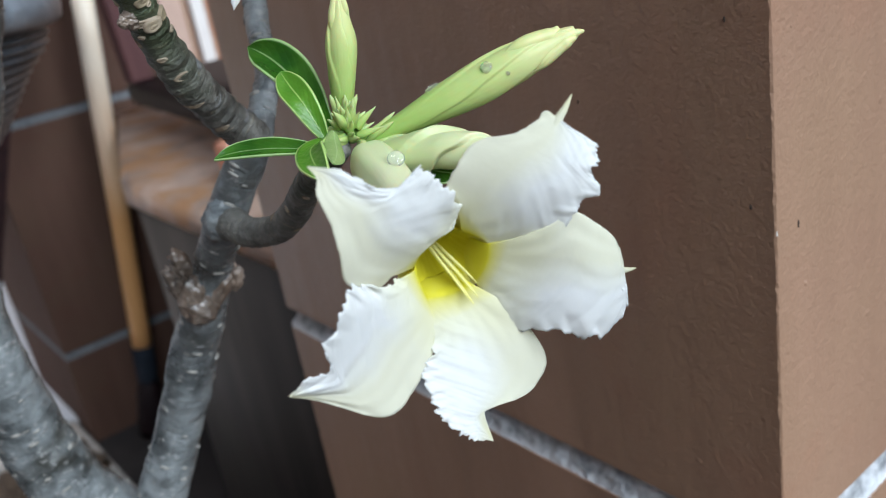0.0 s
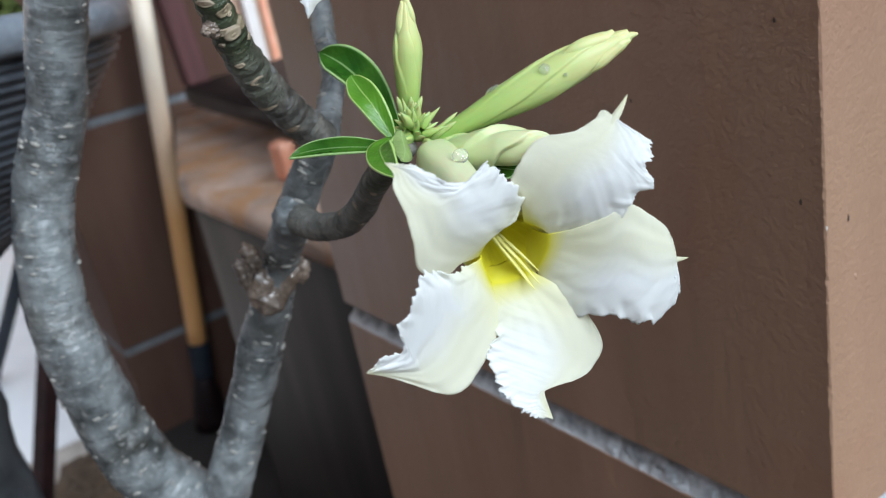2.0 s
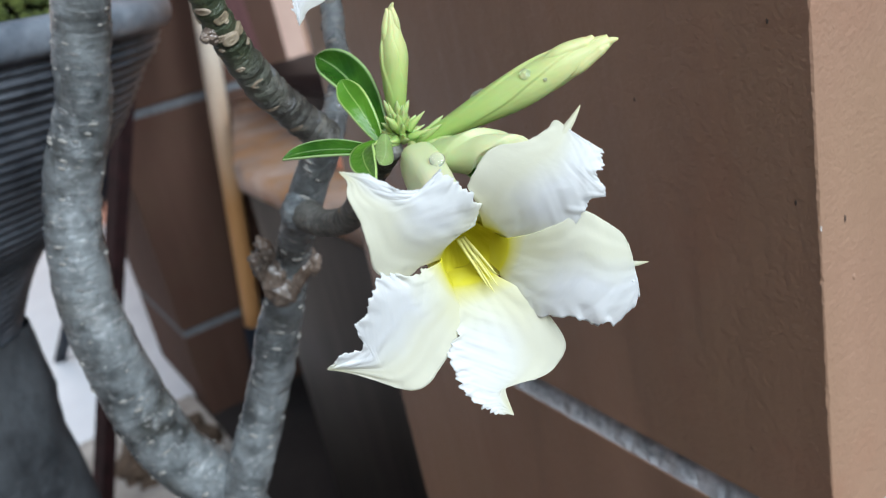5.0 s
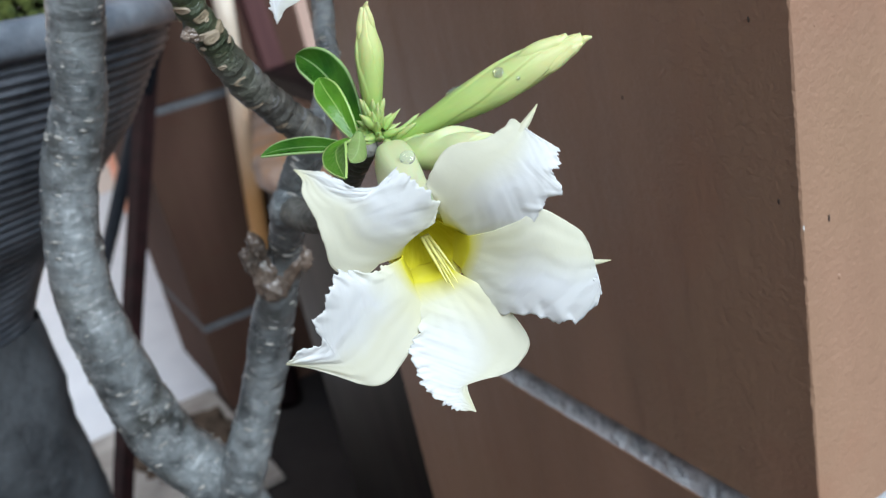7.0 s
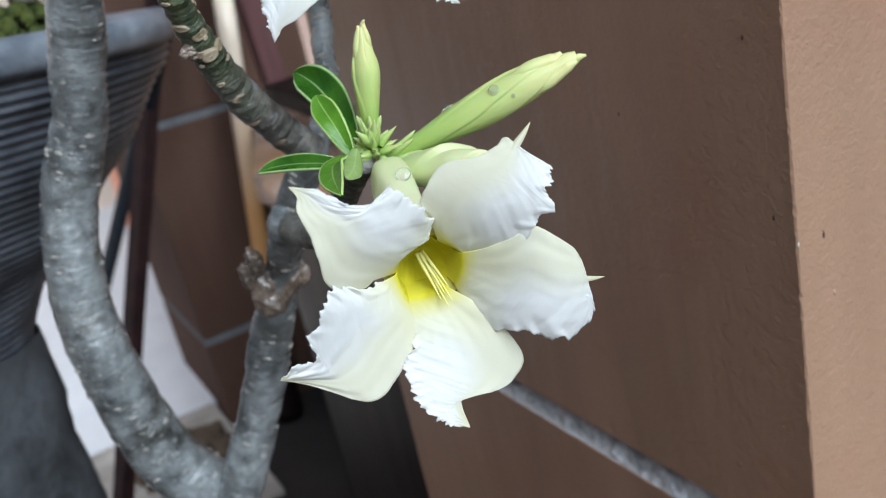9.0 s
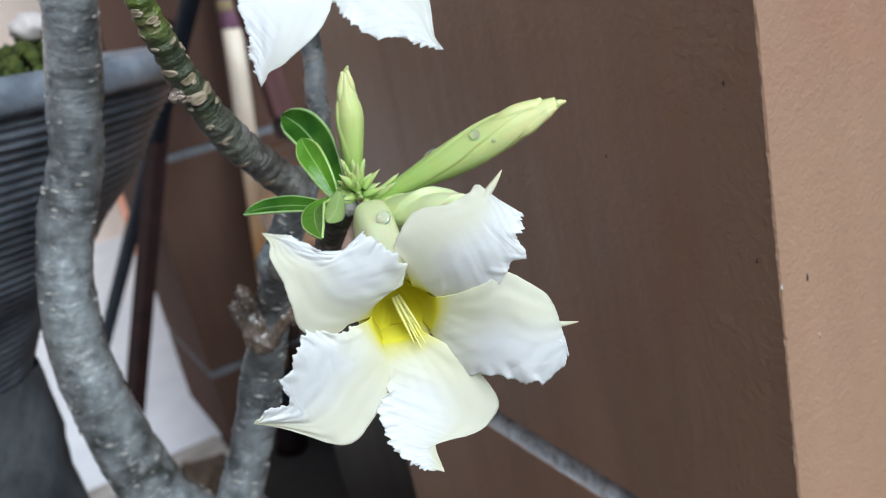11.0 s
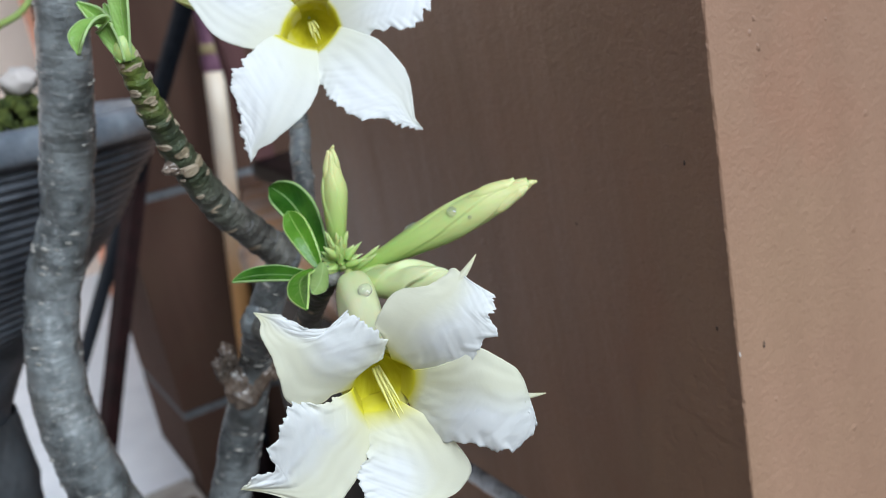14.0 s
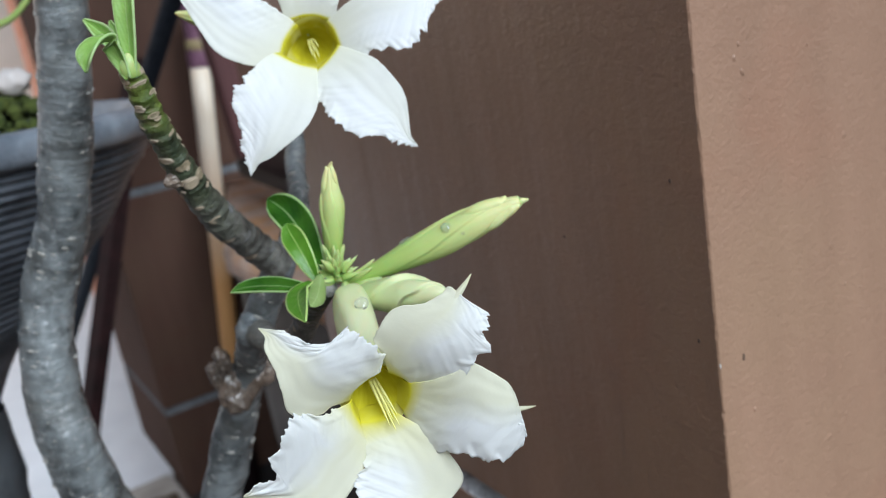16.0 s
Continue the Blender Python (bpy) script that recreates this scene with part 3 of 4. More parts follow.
for k, (y, z) in enumerate(((0.0136, 0.7455), (0.0076, 0.6923), (0.0700, 0.7187))):
    fleck((-0.0001, y, z), 0.0005, (0.4, 0.8, 1.7), DENT, "small dark dent", k + 60)

heap = bmesh.new()
bmesh.ops.create_icosphere(heap, subdivisions=5, radius=1)
for v in heap.verts:
    v.co = Vector((v.co.x * 0.128, v.co.y * 0.113, max(v.co.z, -0.05) * 0.075)) * (1 + 0.25 * noise.fractal(v.co * 3, 0.8, 2.1, 5))
heap.transform(ROW @ Matrix.Translation((0.032, 1.97, GROUND + 0.018)))
tagged(part("soil_mound", heap, LITTER), "low mound of dry brown soil at the pillar's foot", "soil")

# ---- between the pillars: stone bench, maroon rail, posts ----
bench = thing("stone_bench", (0, 0, 0), "low bench with shade painted into its sides and a worn tan stone top", "bench")
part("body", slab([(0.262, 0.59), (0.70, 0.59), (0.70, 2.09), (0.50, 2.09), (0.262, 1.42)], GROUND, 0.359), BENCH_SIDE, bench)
part("top", slab([(0.250, 0.583), (0.714, 0.583), (0.714, 2.098), (0.488, 2.098), (0.250, 1.43)], 0.359, 0.410), BENCH_TOP, bench, "worn tan stone top with orange stains")
rack = thing("wooden_rack", (0, 0, 0), "dark maroon varnished wooden shelf on the bench", "rack")
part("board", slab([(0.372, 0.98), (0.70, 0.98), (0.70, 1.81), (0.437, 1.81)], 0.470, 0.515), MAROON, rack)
part("post", block((0.437, 1.765, 0.515), (0.487, 1.81, 1.45), ROW @ Matrix(((1, 0, -0.052, 0.027), (0, 1, 0.017, -0.009), (0, 0, 1, 0), (0, 0, 0, 1))), 0.004), LIT_MAROON, rack, "maroon upright in a lighter, lit tone")
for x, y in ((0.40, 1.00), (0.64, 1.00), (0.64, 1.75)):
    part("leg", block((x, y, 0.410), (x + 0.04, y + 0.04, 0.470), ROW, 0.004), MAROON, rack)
for x, y, w, m, name, label in ((-0.943, 3.295, 0.024, WHITE_POST, "white_post", "slim white painted post behind the bench"),
                                (-0.893, 3.330, 0.012, ORANGE, "orange_pipe", "slim orange painted upright beside the white post"),
                                (-1.063, 3.257, 0.063, PINK_POST, "pinkish_post", "pinkish brown painted post behind the bench")):
    tagged(part(name, block((-w, -w, GROUND), (w, w, 3.0), Matrix.Translation((x, y, 0)) @ ROW.to_3x3().to_4x4(), 0.003), m), label, "post")
# Orange block added in place of the sunlit glow under the shelf.
tile = part("orange_glow_block", block((0.345, 1.165, 0.4105), (0.375, 1.212, 0.474), ROW, 0.005), ORANGE)
tagged(tile, "small orange block added on the bench top for a sunlit glow", "terracotta")

# ---- broom, dark pole, maroon leg ----
broom = thing("broom", (-0.93, 1.99, -0.18), "broom with varnished wooden handle leaning on the pillar", "broom")
b0, b1 = Vector((-0.935, 1.997, -0.187)), Vector((-0.841, 2.086, 0.727))
way = b1 - b0
rows = [(*(b0 + way * s - broom.location), 0.0245) for s in (0, 0.3, 0.6, 1.0)]
part("handle", tube(rows, 3, 20), HANDLE, broom, "tan handle, painted sunlit pale above, orange-brown towards its foot")
part("foot_cap", tube([(*(b0 + way * s - broom.location), r) for s, r in ((-0.07, 0.0255), (-0.04, 0.027), (0.03, 0.028), (0.035, 0.024))], 2, 20), BLACK, broom, "black plastic foot cap")
part("brush", tube([(*(b0 + way * s - broom.location), r) for s, r in ((-0.225, 0.045), (-0.15, 0.039), (-0.09, 0.030), (-0.065, 0.022))], 3, 20, 0.1), MAROON, broom, "dark maroon brush")
ferrule = part("ferrule", tube([(*(b0 + way * s - broom.location), r) for s, r in ((0.99, 0.024), (1.0, 0.0275), (1.035, 0.0285), (1.085, 0.0275), (1.16, 0.036))], 3, 20), PURPLE, broom, "purple plastic ferrule")
part("collar", tube([(*(b0 + way * s - broom.location), r) for s, r in ((1.036, 0.0275), (1.040, 0.0300), (1.060, 0.0300), (1.064, 0.0275))], 2, 20), WOOD_RING, ferrule, "dull yellow ring").matrix_parent_inverse = ferrule.matrix_basis.inverted()
pole = part("dark_pole", tube([(-0.616, 1.600, 0.942, 0.0195), (-0.697, 1.666, 0.860, 0.0195), (-1.273, 2.041, 0.230, 0.0195), (-1.846, 2.419, GROUND + 0.006, 0.0195)], 4, 16), BLACK)
tagged(pole, "long black pole leaning across the yard", "pole")
leg = part("maroon_stake", tube([(-0.943, 1.975, 0.770, 0.0248), (-1.022, 1.828, 0.431, 0.0248), (-1.072, 1.510, -0.040, 0.0225), (-1.112, 1.285, GROUND, 0.0225)], 3, 4), STAKE, smooth=False)
tagged(leg, "leaning square blackish maroon wooden stake", "stake")

# ---- bowl planter on its pedestal ----
planter = thing("bowl_planter", (-0.415, 0.44, 0), "large dark grey ribbed bowl planter on a pedestal", "planter")
PLANTER_LEAN = 4.0
PROFILE = [(0.064, 0.556), (0.068, 0.58), (0.090, 0.62), (0.121, 0.648), (0.136, 0.667), (0.161, 0.693), (0.182, 0.724), (0.193, 0.737), (0.198, 0.750)]
curve = smooth_path(PROFILE, 30)
ribbed = [(r + 0.0011 * math.sin(2 * math.pi * z / 0.0052), z) for r, z in curve]
lean = Matrix.Translation((0, 0, 0.77)) @ Matrix.Rotation(radians(PLANTER_LEAN), 4, (-0.686, 0.727, 0)) @ Matrix.Translation((0, 0, -0.75))


def leaned(bm):
    bm.transform(lean)
    return bm


part("bowl", leaned(lathe(ribbed, 96)), POT, planter)
part("rim", leaned(lathe([(0.196, 0.749), (0.203, 0.750), (0.206, 0.753), (0.207, 0.759), (0.206, 0.765), (0.200, 0.768), (0.193, 0.765), (0.189, 0.755), (0.187, 0.735)], 96)), RIM, planter, "smooth rolled rim")
foot = lathe(smooth_path([(0.140, GROUND), (0.130, GROUND + 0.03), (0.094, GROUND + 0.15), (0.066, 0.20), (0.062, 0.34), (0.058, 0.42), (0.058, 0.47), (0.060, 0.52), (0.062, 0.595)], 6), 48)
for v in foot.verts:
    v.co += Vector((v.co.x, v.co.y, 0)) * 0.12 * noise.fractal(v.co * 16, 0.8, 2.0, 3)
part("pedestal", foot, POT_FOOT, planter, "mottled grey pedestal")
soil = lathe([(0.189, 0.738), (0.12, 0.744), (0.001, 0.750)], 48)
for v in soil.verts:
    v.co.z += 0.006 * noise.noise(v.co * 60)
tagged(part("soil", leaned(soil), SOIL), "dark soil in the bowl planter", "soil").location = (-0.415, 0.44, 0)
rng = random.Random(5)
bms = []
for i in range(240):
    bm = bmesh.new()
    a, r = rng.uniform(0, 6.28), 0.034 * rng.random() ** 0.5
    bmesh.ops.create_icosphere(bm, subdivisions=1, radius=rng.uniform(0.0018, 0.0048))
    for v in bm.verts:
        v.co *= 1 + 0.9 * noise.noise(v.co * 400 + Vector((i, 0, 0)))
    bmesh.ops.translate(bm, vec=(-0.288 + r * math.cos(a), 0.455 + r * math.sin(a), 0.764 + 0.026 * (1 - (r / 0.036) ** 2) + rng.uniform(0, 0.006)), verts=bm.verts)
    bms.append(bm)
tagged(part("moss_clump", join(bms), MOSS), "dark green moss clump on the planter's soil", "moss", kind="stuff")
bm = bmesh.new()
bmesh.ops.create_icosphere(bm, subdivisions=3, radius=1)
for v in bm.verts:
    v.co = Vector((v.co.x * 0.011, v.co.y * 0.010, v.co.z * 0.008)) * (1 + 0.25 * noise.noise(v.co * 2))
bmesh.ops.translate(bm, vec=(-0.279, 0.457, 0.803), verts=bm.verts)
tagged(part("white_pebble", bm, WHITE_POST), "white rounded pebble on the moss", "pebble")
tagged(part("green_shoot", tube([(-0.300, 0.440, 0.750, 0.0020), (-0.284, 0.425, 0.810, 0.0020), (-0.2663, 0.4252, 0.8303, 0.0019), (-0.2501, 0.430, 0.837, 0.0018), (-0.2415, 0.4337, 0.8444, 0.0017), (-0.2325, 0.4384, 0.8546, 0.0016)], 6, 12, 0.05), SEPAL), "thin green shoot rising from the planter", "shoot")
tagged(part("orange_post", block((-0.045, -0.045, GROUND), (0.045, 0.045, 3.0), Matrix.Translation((-2.266, 3.721, 0)) @ ROW.to_3x3().to_4x4(), 0.003), ORANGE), "post across the yard with orange sunlight painted in", "post")


# ---- the desert rose ----
rose = thing("desert_rose", (-0.159, 0.297, GROUND), "flowering desert rose with grey branches and white flowers", "plant")
ORIGIN = Vector(rose.location)


def local(rows):
    return [(x - ORIGIN.x, y - ORIGIN.y, z - ORIGIN.z, r) for x, y, z, r in rows]


LEFT = [(-0.1589, 0.2972, 0.4866, 0.0194), (-0.1618, 0.2970, 0.5324, 0.0162), (-0.1690, 0.2919, 0.5748, 0.0141), (-0.1792, 0.2848, 0.6001, 0.0135), (-0.1843, 0.2813, 0.6289, 0.0127), (-0.1844, 0.2764, 0.6564, 0.0120), (-0.1863, 0.2780, 0.6765, 0.0114), (-0.1825, 0.2785, 0.7007, 0.0107), (-0.1781, 0.2819, 0.7200, 0.0105), (-0.1706, 0.2838, 0.7366, 0.0106), (-0.1630, 0.2847, 0.7507, 0.0100), (-0.1563, 0.2825, 0.7672, 0.0099), (-0.1475, 0.2796, 0.7866, 0.0097), (-0.1311, 0.2708, 0.8279, 0.0090), (-0.1222, 0.2674, 0.8602, 0.0083)]
RIGHT = [(-0.1669, 0.2885, 0.5465, 0.0102), (-0.1570, 0.2880, 0.5691, 0.0100), (-0.1490, 0.2891, 0.5842, 0.0097), (-0.1401, 0.2912, 0.6018, 0.0093), (-0.1319, 0.2923, 0.6180, 0.0089), (-0.1214, 0.2872, 0.6385, 0.0086), (-0.1139, 0.2842, 0.6537, 0.0083), (-0.1048, 0.2755, 0.6682, 0.0074), (-0.0962, 0.2727, 0.6856, 0.0065), (-0.0848, 0.2587, 0.7029, 0.0060), (-0.0751, 0.2523, 0.7180, 0.0058), (-0.0687, 0.2511, 0.7272, 0.0056), (-0.0653, 0.2508, 0.7334, 0.0053)]
SHOOT = [(-0.0822, 0.2526, 0.7093, 0.0054), (-0.0790, 0.2483, 0.7089, 0.0053), (-0.0706, 0.2395, 0.7078, 0.0043), (-0.0597, 0.2295, 0.7109, 0.0039), (-0.0518, 0.2206, 0.7185, 0.0038), (-0.0455, 0.2118, 0.7268, 0.0037), (-0.0388, 0.2027, 0.7339, 0.0033), (-0.0327, 0.1951, 0.7397, 0.0029)]
DIAG = [(-0.0649, 0.2506, 0.7313, 0.0054), (-0.0701, 0.2449, 0.7403, 0.0053), (-0.0739, 0.2302, 0.7555, 0.0050), (-0.0750, 0.2202, 0.7676, 0.0046), (-0.0746, 0.2099, 0.7805, 0.0039), (-0.0733, 0.2000, 0.7938, 0.0035), (-0.0726, 0.1941, 0.8054, 0.0030), (-0.0724, 0.1925, 0.8086, 0.0024)]
BACK = [(-0.0654, 0.2498, 0.7301, 0.0046), (-0.0646, 0.2657, 0.7378, 0.0042), (-0.0633, 0.2778, 0.7464, 0.0038), (-0.0658, 0.2905, 0.7581, 0.0038), (-0.0669, 0.2996, 0.7650, 0.0039), (-0.0675, 0.3051, 0.7771, 0.0038), (-0.0644, 0.3049, 0.7933, 0.0035), (-0.0548, 0.2913, 0.8080, 0.0027), (-0.0452, 0.2678, 0.8131, 0.0018)]
part("caudex", tube(local([(-0.156, 0.298, 0.0, 0.050), (-0.155, 0.298, 0.06, 0.075), (-0.156, 0.298, 0.20, 0.055), (-0.158, 0.298, 0.36, 0.030), (-0.159, 0.297, 0.46, 0.021), (-0.159, 0.2972, 0.50, 0.0185)]), 6, 28, 0.06), BARK, rose)
part("trunk", tube(local([(-0.150, 0.300, GROUND, 0.046), (-0.152, 0.300, 0.05, 0.038), (-0.156, 0.2985, 0.34, 0.029), (-0.1585, 0.2975, 0.49, 0.0196)]), 10, 32, 0.05, seed=8), BARK, rose)
part("branch", tube(local(LEFT), 22, 40, 0.055, 0.0003, 0.011, seed=1), BARK, rose, "thick smooth grey branch with pale flecks")
part("branch", tube(local(RIGHT), 20, 36, 0.065, 0.0003, 0.009, seed=2), BARK, rose)
part("side_shoot", tube(local(SHOOT), 16, 28, 0.07, 0.0005, 0.0034, seed=3), BARK_SHOOT, rose, "short brown ringed side shoot")
part("branch", tube(local(DIAG), 24, 40, 0.10, 0.0007, 0.0046, seed=4), BARK_TIP, rose, "ringed branch turning green at its tip")
part("branch", tube(local(BACK), 12, 20, 0.05, 0.0003, 0.006, seed=5), BARK, rose)


def on_tube(rows, s, angle):
    """A place on a branch's skin, the outward way and the way along."""
    p = smooth_path(rows, 12)
    i = min(int(s * (len(p) - 1)), len(p) - 2)
    q, along = Vector(p[i][:3]), Vector(p[i + 1][:3] - p[i][:3]).normalized()
    a = along.orthogonal().normalized()
    out = (Matrix.Rotation(angle, 3, along) @ a).normalized()
    return q + out * p[i][3], out, along


def facing(q, out, along):
    """The pose of a thing that lies on the skin: Z outward, X across the branch."""
    across = along.cross(out).normalized()
    return Matrix(((across.x, along.x, out.x, q.x), (across.y, along.y, out.y, q.y), (across.z, along.z, out.z, q.z), (0, 0, 0, 1)))


# small raised pores on the grey branches
rng = random.Random(11)
for rows, count in ((LEFT, 260), (RIGHT, 110), (BACK, 50)):
    bms = []
    for i in range(count):
        bm = bmesh.new()
        bmesh.ops.create_icosphere(bm, subdivisions=1, radius=1)
        w = rng.choice((0.0006, 0.0009, 0.0012, 0.0017, 0.0023))
        bm.transform(facing(*on_tube(local(rows), rng.uniform(0.08, 0.98), rng.uniform(0, 6.28))) @ Matrix.Diagonal((w, w * rng.uniform(0.22, 0.45), w * 0.34, 1)))
        bms.append(bm)
    tagged(part("bark_pore", join(bms), LENTICEL, rose, "small pale raised pores"), kind="stuff")


def scar(rows, s, angle, wide, high, material, label, rough, seed, rise=0.0):
    """A leaf scar that lies round a branch: a rimmed oval with a mark in its middle, on the wandering skin."""
    rows = local(rows)
    q, out, along = on_tube(rows, s, angle)
    p = smooth_path(rows, 12)
    r0 = p[min(int(s * (len(p) - 1)), len(p) - 2)][3]
    axis = q - out * r0
    bm = bmesh.new()
    uv = bm.loops.layers.uv.new()
    prof, n, rings = [(0.02, 0.00010), (0.22, 0.00016), (0.32, 0.00002), (0.45, 0.00014), (0.70, 0.00020), (0.88, 0.00024), (1.0, 0.00008), (1.10, -0.0006)], 18, []
    for f, h in prof:
        ring = []
        for j in range(n):
            a = 2 * math.pi * j / n
            wob = 1 + 0.22 * noise.noise((math.cos(a) * 1.5, math.sin(a) * 1.5, seed * 7.7 + s * 50))
            x, y = f * wide * math.cos(a) * wob, f * high * math.sin(a) * wob * (1.0 if math.sin(a) > 0 else 0.75)
            d = Matrix.Rotation(x / r0, 3, along) @ out
            skin = axis + along * y + d * r0
            k = 1 + rough * noise.fractal(skin * 95 + Vector((seed * 3.1, 0, 0)), 0.8, 2.1, 4)
            ring.append(bm.verts.new(axis + along * y + d * (r0 * k + h + (rise if f < 1.05 else 0.0) + 0.00012)))
        rings.append(ring)
    for i in range(len(prof) - 1):
        for j in range(n):
            f = bm.faces.new((rings[i][j], rings[i][(j + 1) % n], rings[i + 1][(j + 1) % n], rings[i + 1][j]))
            for lp, m in zip(f.loops, (i, i, i + 1, i + 1)):
                lp[uv].uv = (min(1, prof[m][0]), 0.5)
    bm.faces.new(rings[0])
    part("leaf_scar", bm, material, rose, label)


rng = random.Random(3)
TAN, OLD = "oval tan scar of a fallen leaf", "old grey scar of a fallen leaf"
for i in range(40):
    w = rng.uniform(0.0012, 0.0029)
    scar(DIAG, 0.10 + 0.0205 * i + rng.uniform(-0.01, 0.01), 2.4 * i + rng.uniform(-0.8, 0.8), w, w * rng.uniform(0.22, 0.75), SCAR if i > 14 or rng.random() < 0.4 else GREY_SCAR, TAN, 0.10, 4, 0.00014 if i > 16 else 0.0)
for i in range(22):
    w = rng.uniform(0.0006, 0.0013)
    scar(DIAG, 0.46 + 0.023 * i, 2.4 * i + 1.2 + rng.uniform(-0.5, 0.5), w, w * rng.uniform(0.35, 0.9), SCAR, TAN, 0.10, 4, rng.uniform(0.0001, 0.0003))
for i in range(12):
    w = rng.uniform(0.0009, 0.0015)
    scar(SHOOT, 0.40 + 0.042 * i, 2.4 * i, w, w * rng.uniform(0.4, 0.8), SCAR, TAN, 0.07, 3)
for i in range(14):
    w = rng.uniform(0.0008, 0.0013)
    scar(BACK, 0.1 + 0.045 * i, 2.4 * i, w, w * rng.uniform(0.4, 0.7), GREY_SCAR, OLD, 0.05, 5)
for i in range(26):
    w = rng.uniform(0.0016, 0.0030)
    scar(LEFT, 0.14 + 0.032 * i, 2.3 * i + rng.uniform(-0.5, 0.5), w, w * rng.uniform(0.25, 0.5), GREY_SCAR, OLD, 0.055, 1)
for i in range(14):
    w = rng.uniform(0.0012, 0.0020)
    scar(RIGHT, 0.05 + 0.05 * i, 2.3 * i, w, w * rng.uniform(0.3, 0.6), GREY_SCAR, OLD, 0.065, 2)


def nearest(rows, q):
    """Where on a branch's skin a place lies: share along it and angle."""
    spots = [(s / 40, a * math.pi / 10) for s in range(12, 32) for a in range(20)]
    return min(spots, key=lambda p: (on_tube(local(rows), *p)[0] + ORIGIN - Vector(q)).length)


scar(DIAG, *nearest(DIAG, (-0.0741, 0.2137, 0.7737)), 0.0024, 0.0021, SCAR, "large round tan scar", 0.10, 4, 0.0006)
scar(DIAG, *nearest(DIAG, (-0.0700, 0.2150, 0.7740)), 0.0022, 0.0015, SCAR, "large round tan scar", 0.10, 4, 0.0005)

# withered stub where the stem was once cut
def lump(at, radii, turn, seed, rough=0.26):
    bm = bmesh.new()
    bmesh.ops.create_icosphere(bm, subdivisions=4, radius=1)
    for v in bm.verts:
        v.co *= 1 + rough * noise.fractal(v.co * 1.7 + Vector((seed, 0, 0)), 0.7, 2.2, 4)
        v.co *= 1 + 0.17 * rough * math.sin(14 * v.co.z + 3 * v.co.x)
    bm.transform(Matrix.Translation(Vector(at) - ORIGIN) @ Euler(turn).to_matrix().to_4x4() @ Matrix.Diagonal((*radii, 1)))
    return bm


for at, radii, turn, seed in (((-0.1055, 0.2708, 0.6893), (0.0032, 0.0032, 0.0059), (0.1, -0.15, 0), 1), ((-0.1074, 0.2678, 0.6842), (0.0034, 0.0034, 0.0073), (0.1, -0.25, 0.4), 2),
                              ((-0.1038, 0.2672, 0.6784), (0.0050, 0.0040, 0.0076), (0, 0.2, 0.2), 3), ((-0.0960, 0.2707, 0.6779), (0.0034, 0.0032, 0.0093), (0.1, 0.75, 0.1), 4),
                              ((-0.1009, 0.2667, 0.6741), (0.0054, 0.0038, 0.0051), (0, 0.6, 0.8), 5), ((-0.0906, 0.2740, 0.6857), (0.0020, 0.0023, 0.0085), (0, -0.2, 0), 6), ((-0.0894, 0.2726, 0.6809), (0.0025, 0.0025, 0.0045), (0, 0.5, 0), 7)):
    part("dead_stub", lump(at, radii, turn, seed), BARK_BROWN, rose, "withered brown dead stub")
for at, radii in (((-0.0766, 0.2094, 0.7742), (0.0022, 0.0020, 0.0018)), ((-0.0776, 0.2078, 0.7737), (0.0013, 0.0012, 0.0014)), ((-0.0764, 0.2100, 0.7726), (0.0015, 0.0014, 0.0012))):
    part("side_nub", lump(at, radii, (0.2, 0.3, 0.1), 12, 0.3), BARK_BROWN, rose, "short knobbly brown nub")
part("knob", lump((-0.0808, 0.2493, 0.7096), (0.0060, 0.0060, 0.0069), (0, 0.35, 0), 9, 0.13), BARK, rose, "swollen grey joint")


# ---- leaves ----
def bent_leaf(rows, face, cup, skin):
    """A leaf along a bent midline; rows: x, y, z, width; face: the way its upper side looks; cup: how far its margins rise."""
    p = smooth_path(rows, 8)
    tang = np.gradient(p[:, :3], axis=0)
    bm = bmesh.new()
    uv = bm.loops.layers.uv.new()
    nt, grid, face = 10, [], Vector(face).normalized()
    for (x, y, z, w), t in zip(p, tang):
        across = Vector(t).normalized().cross(face).normalized()
        up = across.cross(Vector(t).normalized()).normalized()
        grid.append([bm.verts.new(Vector((x, y, z)) - ORIGIN + across * (v * w / 2) + up * (cup * w / 2 * abs(v) ** 1.7)) for v in np.linspace(-1, 1, nt + 1)])
    ns = len(grid) - 1
    for i in range(ns):
        for j in range(nt):
            f = bm.faces.new((grid[i][j], grid[i][j + 1], grid[i + 1][j + 1], grid[i + 1][j]))
            for lp, (a, b) in zip(f.loops, ((i, j), (i, j + 1), (i + 1, j + 1), (i + 1, j))):
                lp[uv].uv = (a / ns, b / nt)
    ob = part("leaf", bm, skin, rose)
    so = ob.modifiers.new("thick", "SOLIDIFY")
    so.thickness, so.offset = 0.0006, 0
    return ob


bent_leaf([(-0.0364, 0.1918, 0.7407, 0.0022), (-0.0416, 0.1934, 0.7413, 0.0042), (-0.0480, 0.1955, 0.7418, 0.0054), (-0.0545, 0.1973, 0.7418, 0.0050), (-0.0589, 0.1975, 0.7416, 0.0034), (-0.0622, 0.1970, 0.7411, 0.0004)], (0.12, -0.62, 0.80), 0.42, LEAF)
